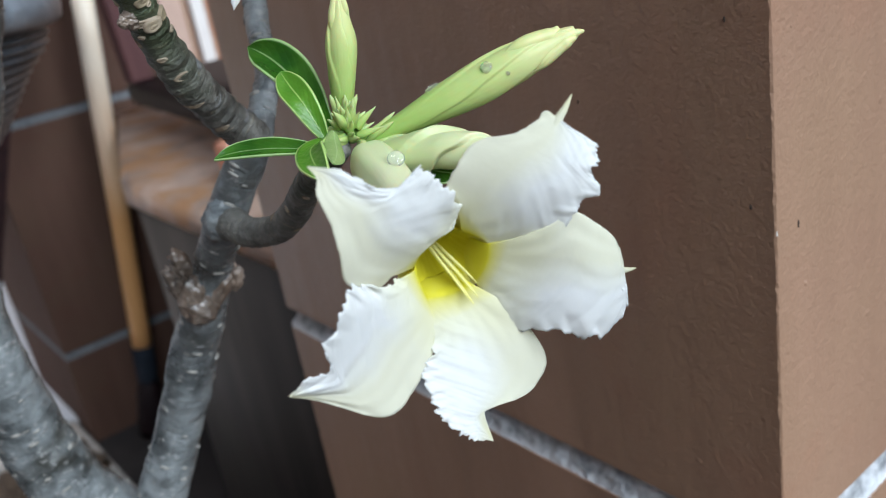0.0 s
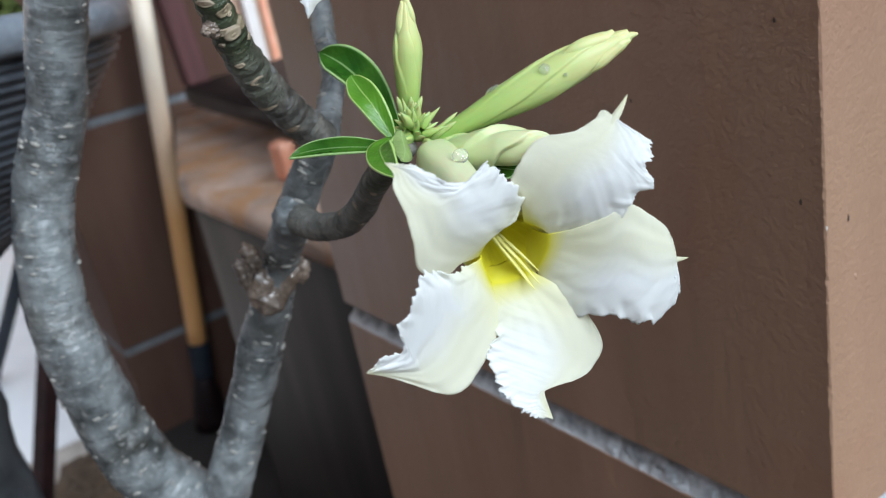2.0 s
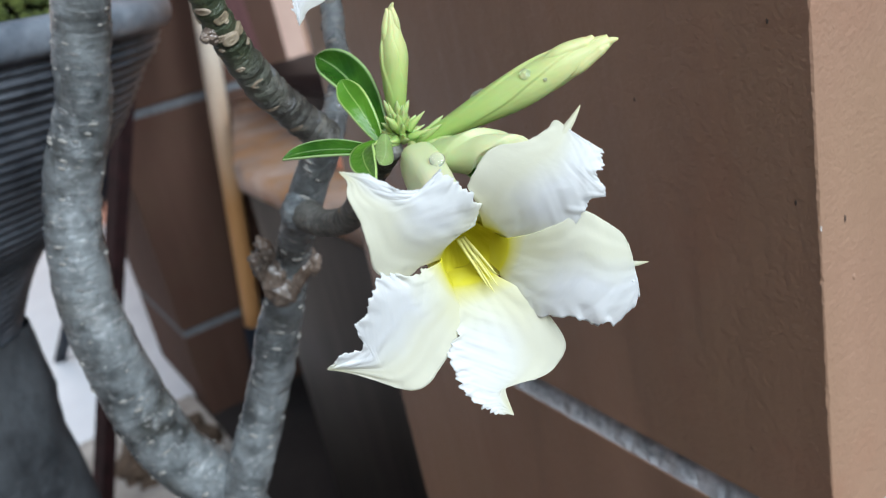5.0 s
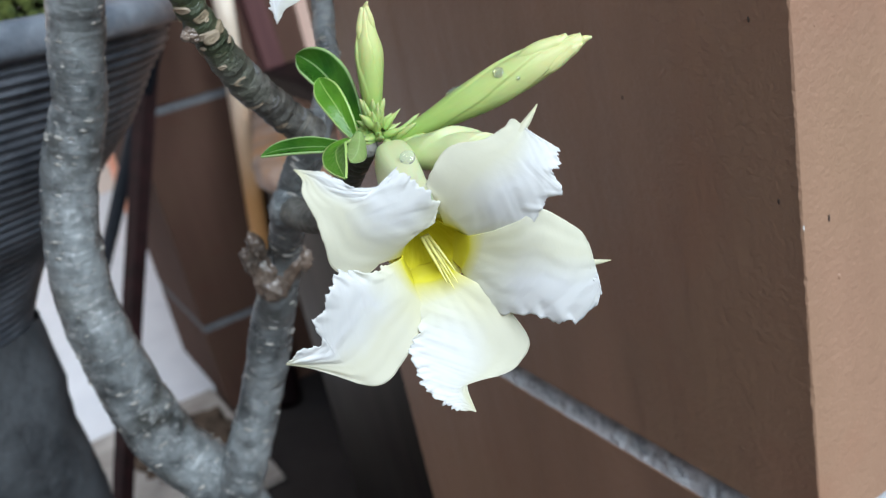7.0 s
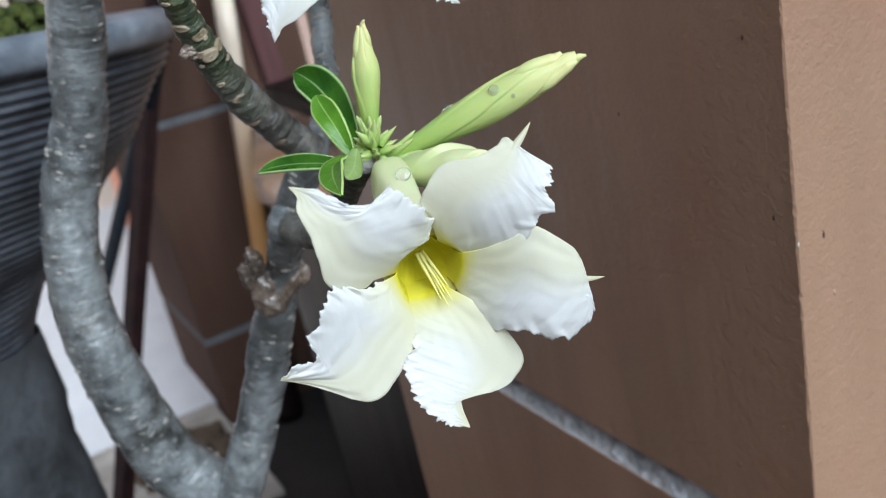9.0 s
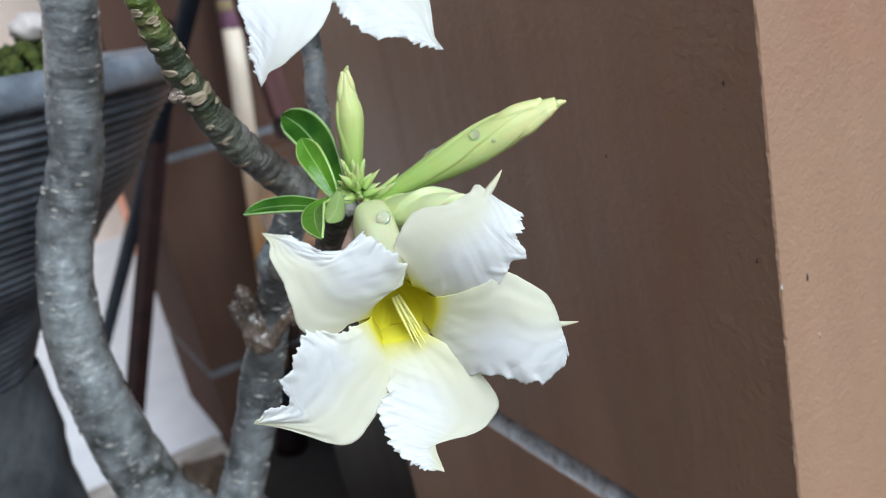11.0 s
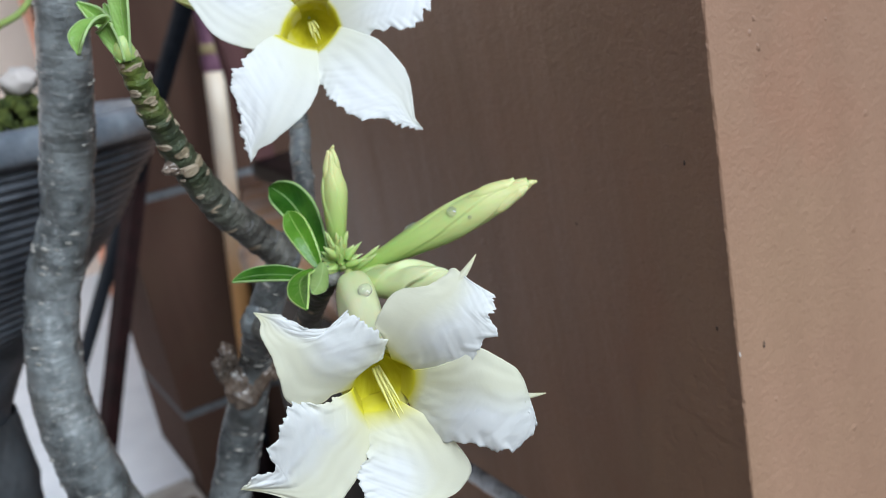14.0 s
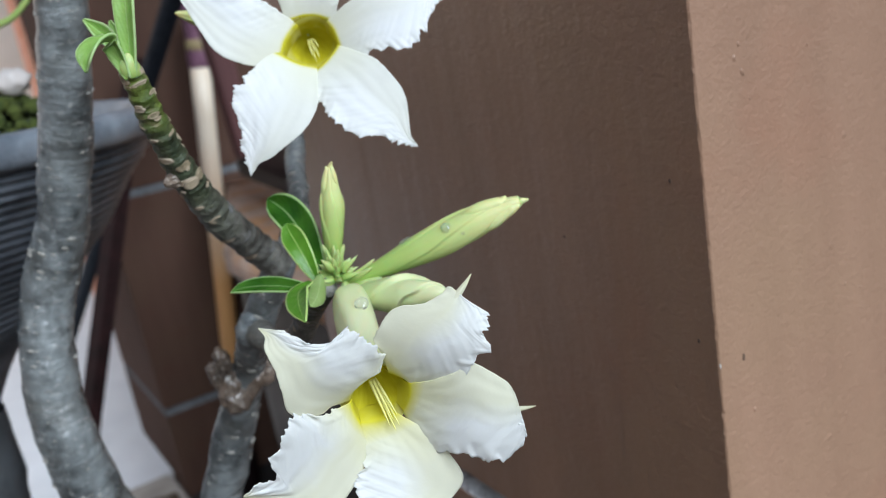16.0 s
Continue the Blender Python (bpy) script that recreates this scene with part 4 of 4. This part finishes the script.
bent_leaf([(-0.0345, 0.1993, 0.7414, 0.0024), (-0.0374, 0.2030, 0.7465, 0.0060), (-0.0402, 0.2074, 0.7507, 0.0086), (-0.0437, 0.2126, 0.7548, 0.0102), (-0.0478, 0.2173, 0.7582, 0.0095), (-0.0512, 0.2197, 0.7605, 0.0060), (-0.0538, 0.2212, 0.7618, 0.0008)], (0.45, -0.85, 0.15), 0.55, LEAF)
bent_leaf([(-0.0356, 0.1958, 0.7421, 0.0020), (-0.0371, 0.1969, 0.7459, 0.0046), (-0.0394, 0.1990, 0.7506, 0.0064), (-0.0418, 0.2021, 0.7536, 0.0066), (-0.0434, 0.2043, 0.7559, 0.0040), (-0.0440, 0.2054, 0.7570, 0.0006)], (0.25, -0.95, 0.25), 0.30, MID_LEAF)
bent_leaf([(-0.0350, 0.1898, 0.7435, 0.0022), (-0.0370, 0.1845, 0.7429, 0.0062), (-0.0360, 0.1789, 0.7417, 0.0068), (-0.0340, 0.1737, 0.7406, 0.0044), (-0.0321, 0.1696, 0.7396, 0.0005)], (-0.25, -0.45, 0.85), 0.30, MID_LEAF)
bent_leaf([(-0.0328, 0.1919, 0.7444, 0.0016), (-0.0322, 0.1874, 0.7432, 0.0042), (-0.0312, 0.1810, 0.7426, 0.0048), (-0.0309, 0.1755, 0.7424, 0.0024), (-0.0311, 0.1731, 0.7424, 0.0004)], (0.55, -0.60, 0.55), -0.5, LEAF_BACK)
bent_leaf([(-0.0164, 0.1983, 0.7317, 0.0020), (-0.0120, 0.1948, 0.7307, 0.0060), (-0.0086, 0.1932, 0.7301, 0.0050), (-0.0063, 0.1925, 0.7297, 0.0005)], (0.1, -0.8, 0.5), 0.2, LEAF)


# ---- buds ----
def bud(base, tip, profile, twist=2.2, name="bud", sepals=5, sepal=0.008, label="", wrinkle=0.30, folds=5, flaps=3, skin=None, open_at=0.72):
    """A furled bud along base to tip; profile: rows of share along, radius. Five twisted folds run up it, and the petals' ends overlap at its point."""
    base, tip = Vector(base), Vector(tip)
    way = (tip - base).normalized()

    def axis(s):
        return base.lerp(tip, s) - ORIGIN

    def fold(s, a):
        f = (a / (2 * math.pi) * folds + twist * s + 0.25 * noise.noise((s * 5, twist, 0))) % 1.0
        return 1 + wrinkle * min(1, max(0, (s - 0.12) * 2.0)) * ((f / 0.93 if f < 0.93 else (1 - f) / 0.07) - 0.5)

    ob = part(name, swap_uv(tube([(*axis(s), r) for s, r in profile], 12, 110, 0.02, shape=fold, seed=7)), skin or BUD, rose, label)
    side = way.orthogonal().normalized()
    marks, radii = [s for s, r in profile], [r for s, r in profile]
    for i in range(flaps):
        rows = []
        start = open_at + 0.07 * (i % 3)
        for k in range(7):
            s = start + (0.945 + 0.045 * (i % 3) - start) * k / 6
            r = float(np.interp(s, marks, radii))
            out = Matrix.Rotation(6.283 * i / max(1, flaps) + 0.7 + twist * 1.25 * (1 - s), 3, way) @ side
            fat = (0.02, 0.34, 0.50, 0.56, 0.60, 0.66, 0.24)[k] * max(r, 0.0010)
            rows.append((*(axis(s) + out * (max(0, r - fat * 0.40) + (0.0006 if k == 6 else 0.0))), fat))
        bm = swap_uv(tube(rows, 5, 12))
        uv = bm.loops.layers.uv.active
        for face in bm.faces:
            for lp in face.loops:
                lp[uv].uv.x = start + (1 - start) * lp[uv].uv.x
        lap = part("petal_end", bm, skin or BUD, ob)
        lap.matrix_parent_inverse = ob.matrix_basis.inverted()
    calyx(ob, base, way, profile[0][1], sepals, sepal, girth=lambda d: float(np.interp(d / (tip - base).length, marks, radii)))
    return ob


def calyx(owner, base, way, radius, count, length, spread=0.25, girth=None):
    """Pointed sepals round the foot of a bud or flower; girth: its radius at a distance along it, on which they lie."""
    a = way.orthogonal().normalized()
    for i in range(count):
        out = Matrix.Rotation(2 * math.pi * i / count + 0.4, 3, way) @ a
        foot = base - way * length * 0.10 + out * radius * 0.75 - ORIGIN
        reach = length * (0.85 + 0.3 * noise.noise((i * 3.3, length * 900, 0)))
        if girth:
            mid = base - ORIGIN + way * reach * 0.5 + out * girth(reach * 0.5) * 0.98
            top = base - ORIGIN + way * reach + out * (girth(reach) * 1.06 + 0.0005)
        else:
            mid = foot + way * reach * 0.5 + out * (radius * 0.55 + reach * 0.02)
            top = foot + way * reach + out * (radius * 0.75 + reach * spread * 0.5)
        rows = [(*foot, radius * 0.55), (*(foot.lerp(mid, 0.5)), radius * 0.62), (*mid, radius * 0.50), (*mid.lerp(top, 0.6), radius * 0.34), (*top, radius * 0.05)]
        bm = swap_uv(tube(rows, 4, 10))
        ob = part("sepal", bm, SEPAL, owner)
        ob.matrix_parent_inverse = owner.matrix_basis.inverted()
        ob.matrix_basis = Matrix()


bud((-0.0270, 0.2018, 0.7381), (0.0243, 0.2036, 0.7553), [(0, 0.0016), (0.1, 0.0022), (0.2, 0.0029), (0.32, 0.0038), (0.45, 0.0045), (0.60, 0.0049), (0.72, 0.0046), (0.82, 0.0037), (0.90, 0.0027), (0.96, 0.0021), (1.0, 0.0014)], 1.6, sepal=0.0105,
    label="long yellow-green furled bud with water drops", wrinkle=0.12, flaps=3, open_at=0.70)
bud((-0.0314, 0.2022, 0.7441), (-0.0266, 0.2019, 0.7730), [(0, 0.0017), (0.12, 0.0022), (0.28, 0.0029), (0.54, 0.0035), (0.66, 0.0033), (0.76, 0.0026), (0.86, 0.0019), (0.94, 0.0013), (1.0, 0.0005)], 1.2, sepal=0.0085, label="slim upright green bud", wrinkle=0.14, flaps=3, open_at=0.66)
bud((-0.0275, 0.1995, 0.7348), (0.0023, 0.1862, 0.7376), [(0, 0.0018), (0.12, 0.0031), (0.28, 0.0044), (0.48, 0.0048), (0.62, 0.0045), (0.74, 0.0039), (0.86, 0.0028), (0.95, 0.0017), (1.0, 0.0006)], 2.6, sepal=0.006, label="plump twisted pale green bud", wrinkle=0.46, folds=3, flaps=0, skin=PLUMP)


def drop(q, size, out, high=0.55):
    bm = bmesh.new()
    bmesh.ops.create_uvsphere(bm, u_segments=16, v_segments=10, radius=size)
    bm.transform(Matrix.Translation(Vector(q)) @ Vector(out).to_track_quat("Z", "Y").to_matrix().to_4x4() @ Matrix.Diagonal((1, 1, high, 1)))
    tagged(part("water_drop", bm, WATER), "clear water drop on the long bud" if q[1] > 0.19 else "clear water drop on the pale flower tube", "water drop", "drops on the plant")


drop((0.0032, 0.1990, 0.7514), 0.0015, (0.1, -0.9, 0.45), 0.5)
drop((0.0077, 0.1985, 0.7495), 0.0006, (0.1, -0.9, 0.45))
drop((-0.0098, 0.2030, 0.7478), 0.0021, (-0.32, -0.25, 0.92), 0.42)
drop((-0.0186, 0.1768, 0.7402), 0.0019, (0.10, -0.7, 0.65), 0.32)
drop((-0.0222, 0.1722, 0.7366), 0.0009, (-0.2, -0.9, 0.35))

# crown of tiny buds and bracts
rng = random.Random(21)
for i in range(40):
    a, h = rng.uniform(0, 6.283), rng.random()
    c = Vector((-0.0304, 0.1990, 0.7400 + 0.0035 * h))
    out = Vector((math.cos(a) * (1 - 0.7 * h), math.sin(a) * (1 - 0.7 * h) - 0.35, 0.15 + 0.9 * h)).normalized()
    foot, size = c + out * rng.uniform(0.0006, 0.0026), rng.uniform(0.0034, 0.0068)
    bow = out.orthogonal().normalized() * size * rng.uniform(-0.28, 0.28)
    top, fat = foot + out * size + bow, rng.uniform(0.0005, 0.0010)
    rows = [(*(foot - ORIGIN), 0.0010), (*(foot.lerp(top, 0.30) + bow * 0.4 - ORIGIN), fat * 1.35), (*(foot.lerp(top, 0.65) + bow * 0.2 - ORIGIN), fat * 0.75), (*(top - ORIGIN), 0.00006)]
    part("bract", swap_uv(tube(rows, 4, 9)), SEPAL, rose, "tiny pointed green bract")


# ---- flowers ----
STATIONS = (0.0, 0.15, 0.3, 0.45, 0.6, 0.72, 0.82, 0.9, 0.96, 1.0)


def arms(base, length, angle, low, high):
    """The frilled and the plain edge of a petal that runs from base along angle, in mm; low, high: how far they lie to its sides at the STATIONS."""
    ca, sa = math.cos(radians(angle)), math.sin(radians(angle))
    return tuple([(base[0] + t * length * ca - w * sa, base[1] + t * length * sa + w * ca) for t, w in zip(STATIONS, (*side, 0.0))] for side in (low, high))


def spur(owner, start, end, radius, skin):
    """The thin drawn-out point of a petal, bent a little; mm."""
    a, b = Vector(start), Vector(end)
    rows = []
    for k, r in enumerate((0.9, 1.0, 0.8, 0.5, 0.12)):
        q = a.lerp(b, k / 4) + Vector((0, 0, 0.35 * math.sin(math.pi * k / 4)))
        rows.append((*(q / 1000), radius * r / 1000))
    bm = swap_uv(tube(rows, 5, 12, 0.05))
    uv = bm.loops.layers.uv.active
    for face in bm.faces:
        for lp in face.loops:
            lp[uv].uv = (0.88 + 0.12 * lp[uv].uv.x, 0.7)
    part("petal_tip", bm, skin, owner, "thin cream point of a petal")


def petal(owner, frill, plain, angle, rise, eye, seed, skin, back=0.0):
    """A petal between its frilled and its plain edge, in mm, from the throat round eye to its tip; angle: its way; rise: how its smooth surface curves along and across that way. The frilled half is ridged and ragged, the plain half smooth; back: how far its frilled edge folds away."""
    ca, sa = math.cos(radians(angle)), math.sin(radians(angle))

    def height(x, y):
        t, w = ((x - eye[0]) * ca + (y - eye[1]) * sa) / 30, (-(x - eye[0]) * sa + (y - eye[1]) * ca) / 15
        return rise[0] + t * (rise[1] + t * rise[2]) + w * (rise[3] + t * rise[4] + t * w * rise[5])

    edges = []
    for edge in (frill, plain):
        x, y = edge[0]
        edges.append(smooth_path([(eye[0] + (x - eye[0]) * 0.84, eye[1] + (y - eye[1]) * 0.84), *edge], 16))
    ns, nt, grid, into = len(edges[0]) - 1, 48, [], 16
    bm = bmesh.new()
    uv = bm.loops.layers.uv.new()
    for i in range(ns + 1):
        s = max(0.0, (i - into) / (ns - into))
        sunk = 6.5 * max(0.0, 1 - i / into) ** 1.5
        a, b = (Vector((*e[i], 0.0)) for e in edges)
        across = b - a
        hub = [math.hypot(e.x - eye[0], e.y - eye[1]) for e in (a, b)]
        away = Vector((-across.x, -across.y, 0.0)) / max(0.4, math.hypot(across.x, across.y))
        body = min(1, s * 6) * min(1, (1 - s) * 7)
        uneven = max(0.7, min(1.25, 0.85 + 1.6 * noise.noise((s * 5, seed * 8.8, 6))))
        jag = 0.9 * noise.noise((s * 10, seed * 7.3, 0)) + (1.5 * noise.noise((s * 19, seed * 5.3, 7)) + 1.6 * abs(noise.noise((s * 46, seed * 3.7, 4))) - 0.3) * uneven
        jag2 = 0.35 * noise.noise((s * 7, seed * 5.1, 9)) + 0.12 * noise.noise((s * 35, seed * 1.9, 2))
        row = []
        for j in range(nt + 1):
            v = j / nt
            q = a + across * v + away * body * (jag * max(0, 1 - v * 9) - jag2 * max(0, v * 5 - 4))
            ray = q - Vector((*eye, 0.0))
            q = q.lerp(q - ray + ray.normalized() * (hub[0] + (hub[1] - hub[0]) * v), max(0.0, 1 - s * 6) * 0.45)
            white = max(0, min(1, (0.62 - v) * 4))
            curl = max(0, 1 - v * 5) ** 1.3
            z = max(-9.0, height(q.x, q.y)) - sunk + 0.3 * white * body
            z -= back * max(0, 1 - v * 3) ** 1.4 * math.sin(math.pi * min(1, s * 1.1)) ** 2
            z += curl * body * (0.9 * noise.noise((s * 11 + v * 3, seed * 2.3, 1)) + 0.8 * noise.noise((s * 30 + v * 6, seed * 4.1, 2)) * uneven)
            z += white * body * (0.20 * noise.noise((s * 15 - v * 6, v * 1.5, seed)) + 0.16 * noise.noise((s * 42 - v * 14, v * 2, seed + 3)) * (1 - v))
            z += (0.22 * noise.noise((s * 4, v * 9, seed)) + 0.5 * noise.noise((s * 2.6, v * 2.4, seed * 3.3))) * body
            z += max(0, v - 0.8) * 5 * body * 0.45 * noise.noise((s * 10, seed * 6.1, 3))
            row.append(bm.verts.new((q.x / 1000, q.y / 1000, z / 1000)))
        grid.append((s, row))
    for (s0, a), (s1, b) in zip(grid, grid[1:]):
        for j in range(nt):
            f = bm.faces.new((a[j], a[j + 1], b[j + 1], b[j]))
            for lp, (p, q) in zip(f.loops, ((s0, j), (s0, j + 1), (s1, j + 1), (s1, j))):
                lp[uv].uv = (p, q / nt)
    ob = part("petal", bm, skin, owner)
    so = ob.modifiers.new("thick", "SOLIDIFY")
    so.thickness, so.offset = 0.00032, 0
    return ob


def flower(centre, right, up, out, petals, eye, foot, label, awn_to, skin):
    """A trumpet flower: tube with yellow inside, five petals, cream awns. eye: the throat's middle in mm; foot: where its stalk begins, in the world."""
    right, up, out = (Vector(v) for v in (right, up, out))
    m = Matrix(((right.x, up.x, out.x, centre[0] - ORIGIN.x), (right.y, up.y, out.y, centre[1] - ORIGIN.y), (right.z, up.z, out.z, centre[2] - ORIGIN.z), (0, 0, 0, 1)))
    f, mouth = m.inverted() @ (Vector(foot) - ORIGIN), Vector((eye[0] / 1000, eye[1] / 1000, -0.0105))
    rows = [(*f.lerp(mouth, t), r) for t, r in ((0, 0.0020), (0.05, 0.0040), (0.13, 0.0052), (0.35, 0.0055), (0.6, 0.0054), (0.84, 0.0062), (0.94, 0.0076), (1.0, 0.0090))]
    ob = part("flower", swap_uv(tube(rows, 8, 60, 0.02, caps=False, shape=lambda s, a: 1 + 0.035 * math.sin(5 * a + 4 * s) + 0.02 * math.sin(3 * a - 6 * s))), TUBE, rose, label)
    ob.matrix_basis = m
    back = (f - mouth).normalized()
    inner = [(*(mouth + back * t), r) for t, r in ((-0.0008, 0.0084), (0.0006, 0.0071), (0.0026, 0.0059), (0.0055, 0.0049), (0.0088, 0.0038), (0.0115, 0.0024), (0.0125, 0.0004))]
    part("throat", swap_uv(tube(inner, 8, 40, 0.02, caps=False)), THROAT, ob, "yellow throat")
    for i, (frill, plain, angle, rise) in enumerate(petals):
        petal(ob, frill, plain, angle, rise, eye, i + 1 + centre[2], skin, 1.6 if skin is PETAL and i == 0 else 0.0)
    deep = mouth + back * 0.006
    for i in range(5):
        k = (-0.0012, -0.0006, 0.0, 0.0006, 0.0013)[i]
        end = Vector(awn_to) * (0.56, 0.74, 0.50, 0.68, 0.44)[i] + Vector((k * 0.9, k * 0.5, 0.0))
        start = deep + Vector((k * 0.55, k * 0.2, 0))
        c = start.lerp(end, 0.6) + Vector((0, 0, 0.0007))
        part("awn", tube([(*start, 0.00032), (*start.lerp(c, 0.5), 0.00034), (*c, 0.00027), (*c.lerp(end, 0.6), 0.00018), (*end, 0.00005)], 6, 8, 0.08), AWN, ob, "slender cream awn")
    calyx(ob, Vector(foot), (Vector(centre) - Vector(foot)).normalized(), 0.0022, 5, 0.007)
    return ob


first_flower = flower((-0.0069, 0.1359, 0.7316), (0.8814, 0.4274, -0.2010), (0.198, 0.052, 0.9788), (0.4288, -0.9026, -0.0388), [
    ([(-3.9, 2.4), (1.5, 4.7), (0.9, 9.8), (-4.5, 14.6), (-7.7, 17.1), (-9.6, 13.9), (-15.1, 14.7), (-20.7, 17.6), (-26.1, 18.5)],
     [(-5.0, -2.9), (-9.7, -3.1), (-12.9, -4.6), (-19.7, -1.4), (-21.9, 4.8), (-23.2, 10.3), (-25.1, 14.1), (-24.9, 16.5), (-26.1, 18.5)], 146, (-11.8, 25.3, -14.3, -6.1, 8.1, 1.7)),
    ([(6.5, 2.2), (10.5, 0.1), (16.5, 3.0), (18.7, 8.8), (22.5, 12.0), (20.7, 15.9), (21.7, 19.9), (18.0, 22.6), (15.9, 24.1)],
     [(3.3, 3.8), (0.7, 9.9), (-0.7, 12.9), (0.9, 17.6), (4.2, 20.5), (9.7, 21.9), (12.8, 23.8), (14.6, 25.2), (15.9, 24.1)], 55, (-15.3, 42.7, -24.9, 0.1, -6.6, -5.9)),
    ([(7.5, -6.9), (9.3, -10.8), (14.6, -15.8), (20.9, -15.1), (27.0, -17.3), (33.6, -14.2), (34.3, -11.0), (31.1, -7.1), (30.4, -3.9)],
     [(8.1, 1.1), (11.7, 3.1), (15.7, 5.8), (19.2, 8.3), (23.8, 6.1), (28.3, 2.7), (30.2, -0.5), (30.4, -2.5), (30.4, -3.9)], -6, (-16.6, 47.8, -28.5, 8.3, -8.8, -3.5)),
    ([(-3.2, -8.9), (-2.3, -14.7), (-3.7, -18.7), (-5.1, -21.4), (-4.0, -24.8), (-2.7, -28.1), (-0.1, -31.5), (3.6, -33.8), (8.1, -35.8)],
     [(5.5, -6.6), (11.1, -10.3), (17.3, -16.4), (21.5, -24.1), (19.5, -28.2), (14.9, -29.6), (9.0, -28.9), (6.4, -29.9), (8.1, -35.8)], -72, (-9.7, 12.8, -4.9, 3.6, -7.7, -0.6)),
    ([(-5.5, -2.7), (-9.7, -3.8), (-15.2, -3.0), (-19.1, -2.1), (-21.2, -6.1), (-24.3, -11.2), (-22.9, -15.6), (-28.1, -17.4), (-30.0, -19.3)],
     [(-3.0, -8.4), (-1.6, -13.7), (-2.9, -19.0), (-5.7, -22.9), (-8.9, -26.8), (-13.0, -28.2), (-18.1, -26.0), (-24.0, -22.6), (-30.0, -19.3)], -142, (-9.8, 13.5, -7.2, 0.1, -3.5, 4.3)),
], (1.3, -2.7), (-0.0272, 0.1962, 0.7372), "open white flower with ruffled petals and yellow throat", (0.0066, -0.0118, -0.0046), PETAL)
spur(first_flower, (15.3, 22.6, 0.6), (19.7, 27.7, -1.0), 0.80, PETAL)
spur(first_flower, (29.0, -4.0, 2.4), (37.6, -5.8, -1.2), 0.65, PETAL)
WIDE = (-11.0, 26.0, -15.0, 0.0, 0.0, 0.0)
flower((-0.0298, 0.2202, 0.8088), (0.9678, 0.1681, -0.1875), (0.1066, 0.4011, 0.9098), (0.2281, -0.9005, 0.3702), [(*arms(*row), row[2], WIDE) for row in (
    ((-4.1, -6.7), 36.6, -109.6, (-6.4, -9.4, -10.3, -11.5, -9.8, -6.3, -4.3, -2.7, -1.1), (6.4, 9.0, 11.4, 11.2, 9.5, 6.9, 4.1, 1.2, 0.5)),
    ((4.0, -6.6), 37.5, -42.4, (-6.4, -8.9, -10.9, -11.9, -10.9, -6.8, -4.9, -3.0, -1.2), (6.2, 8.0, 9.4, 9.4, 8.4, 6.2, 3.1, 0.8, 0.2)),
    ((7.0, 0.1), 35.1, 22.3, (-6.2, -8.9, -9.4, -11.4, -11.1, -8.1, -4.6, -2.6, -1.0), (6.0, 7.2, 7.8, 9.0, 8.1, 7.4, 6.8, 3.9, 1.6)),
    ((-0.2, 5.8), 25.4, 92.7, (-6.7, -8.4, -10.3, -10.2, -9.8, -9.5, -6.9, -3.8, -1.5), (7.5, 8.5, 9.7, 9.5, 8.8, 8.2, 5.6, 3.1, 1.2)),
    ((-6.8, -0.9), 35.7, 156.3, (-6.0, -6.6, -6.6, -7.5, -7.2, -6.1, -5.3, -3.7, -1.5), (7.4, 11.6, 13.1, 12.8, 9.8, 7.0, 4.6, 2.6, 1.0)))],
    (0.0, 0.0), (-0.0452, 0.2678, 0.8131), "second open white flower higher on the plant", (0.0036, -0.0104, -0.0036), WHITE_PETAL)


# leaves and small bud at the upper tips
bent_leaf([(-0.0714, 0.1917, 0.8055, 0.0021), (-0.0703, 0.1926, 0.8156, 0.0054), (-0.0694, 0.1946, 0.8256, 0.0066), (-0.0697, 0.2003, 0.8369, 0.0063), (-0.0712, 0.2098, 0.8505, 0.0009)], (-0.15, -0.9, 0.25), 0.45, YOUNG_LEAF)
bent_leaf([(-0.0722, 0.1904, 0.8055, 0.0018), (-0.0733, 0.1908, 0.8114, 0.0048), (-0.0741, 0.1896, 0.8156, 0.0056), (-0.0754, 0.1852, 0.8156, 0.0061), (-0.0767, 0.1814, 0.8129, 0.0061), (-0.0778, 0.1801, 0.8093, 0.0008)], (-0.25, -0.85, 0.45), 0.55, YOUNG_LEAF)
part("shoot_tip", swap_uv(tube(local([(-0.0725, 0.1929, 0.8065, 0.0030), (-0.0722, 0.1922, 0.8085, 0.0027), (-0.0717, 0.1918, 0.8106, 0.0018), (-0.0714, 0.1917, 0.8121, 0.0004)]), 6, 16, 0.08)), SEPAL, rose, "green growing tip")
bent_leaf([(-0.0727, 0.1928, 0.8061, 0.0015), (-0.0768, 0.1966, 0.8136, 0.0036), (-0.0806, 0.1984, 0.8180, 0.0044), (-0.0849, 0.1991, 0.8225, 0.0008)], (0.3, -0.8, 0.5), 1.0, YOUNG_LEAF)
bent_leaf([(-0.0730, 0.1953, 0.8071, 0.0009), (-0.0777, 0.2008, 0.8168, 0.0027), (-0.0796, 0.2030, 0.8211, 0.0007)], (0.3, -0.9, 0.2), 0.6, YOUNG_LEAF)
bud((-0.0620, 0.2522, 0.8131), (-0.0737, 0.2331, 0.8207), [(0, 0.0010), (0.3, 0.0020), (0.65, 0.0021), (0.9, 0.0010), (1.0, 0.0002)], 1.2, sepal=0.004, label="small yellow-green bud behind the upper flower", flaps=0)
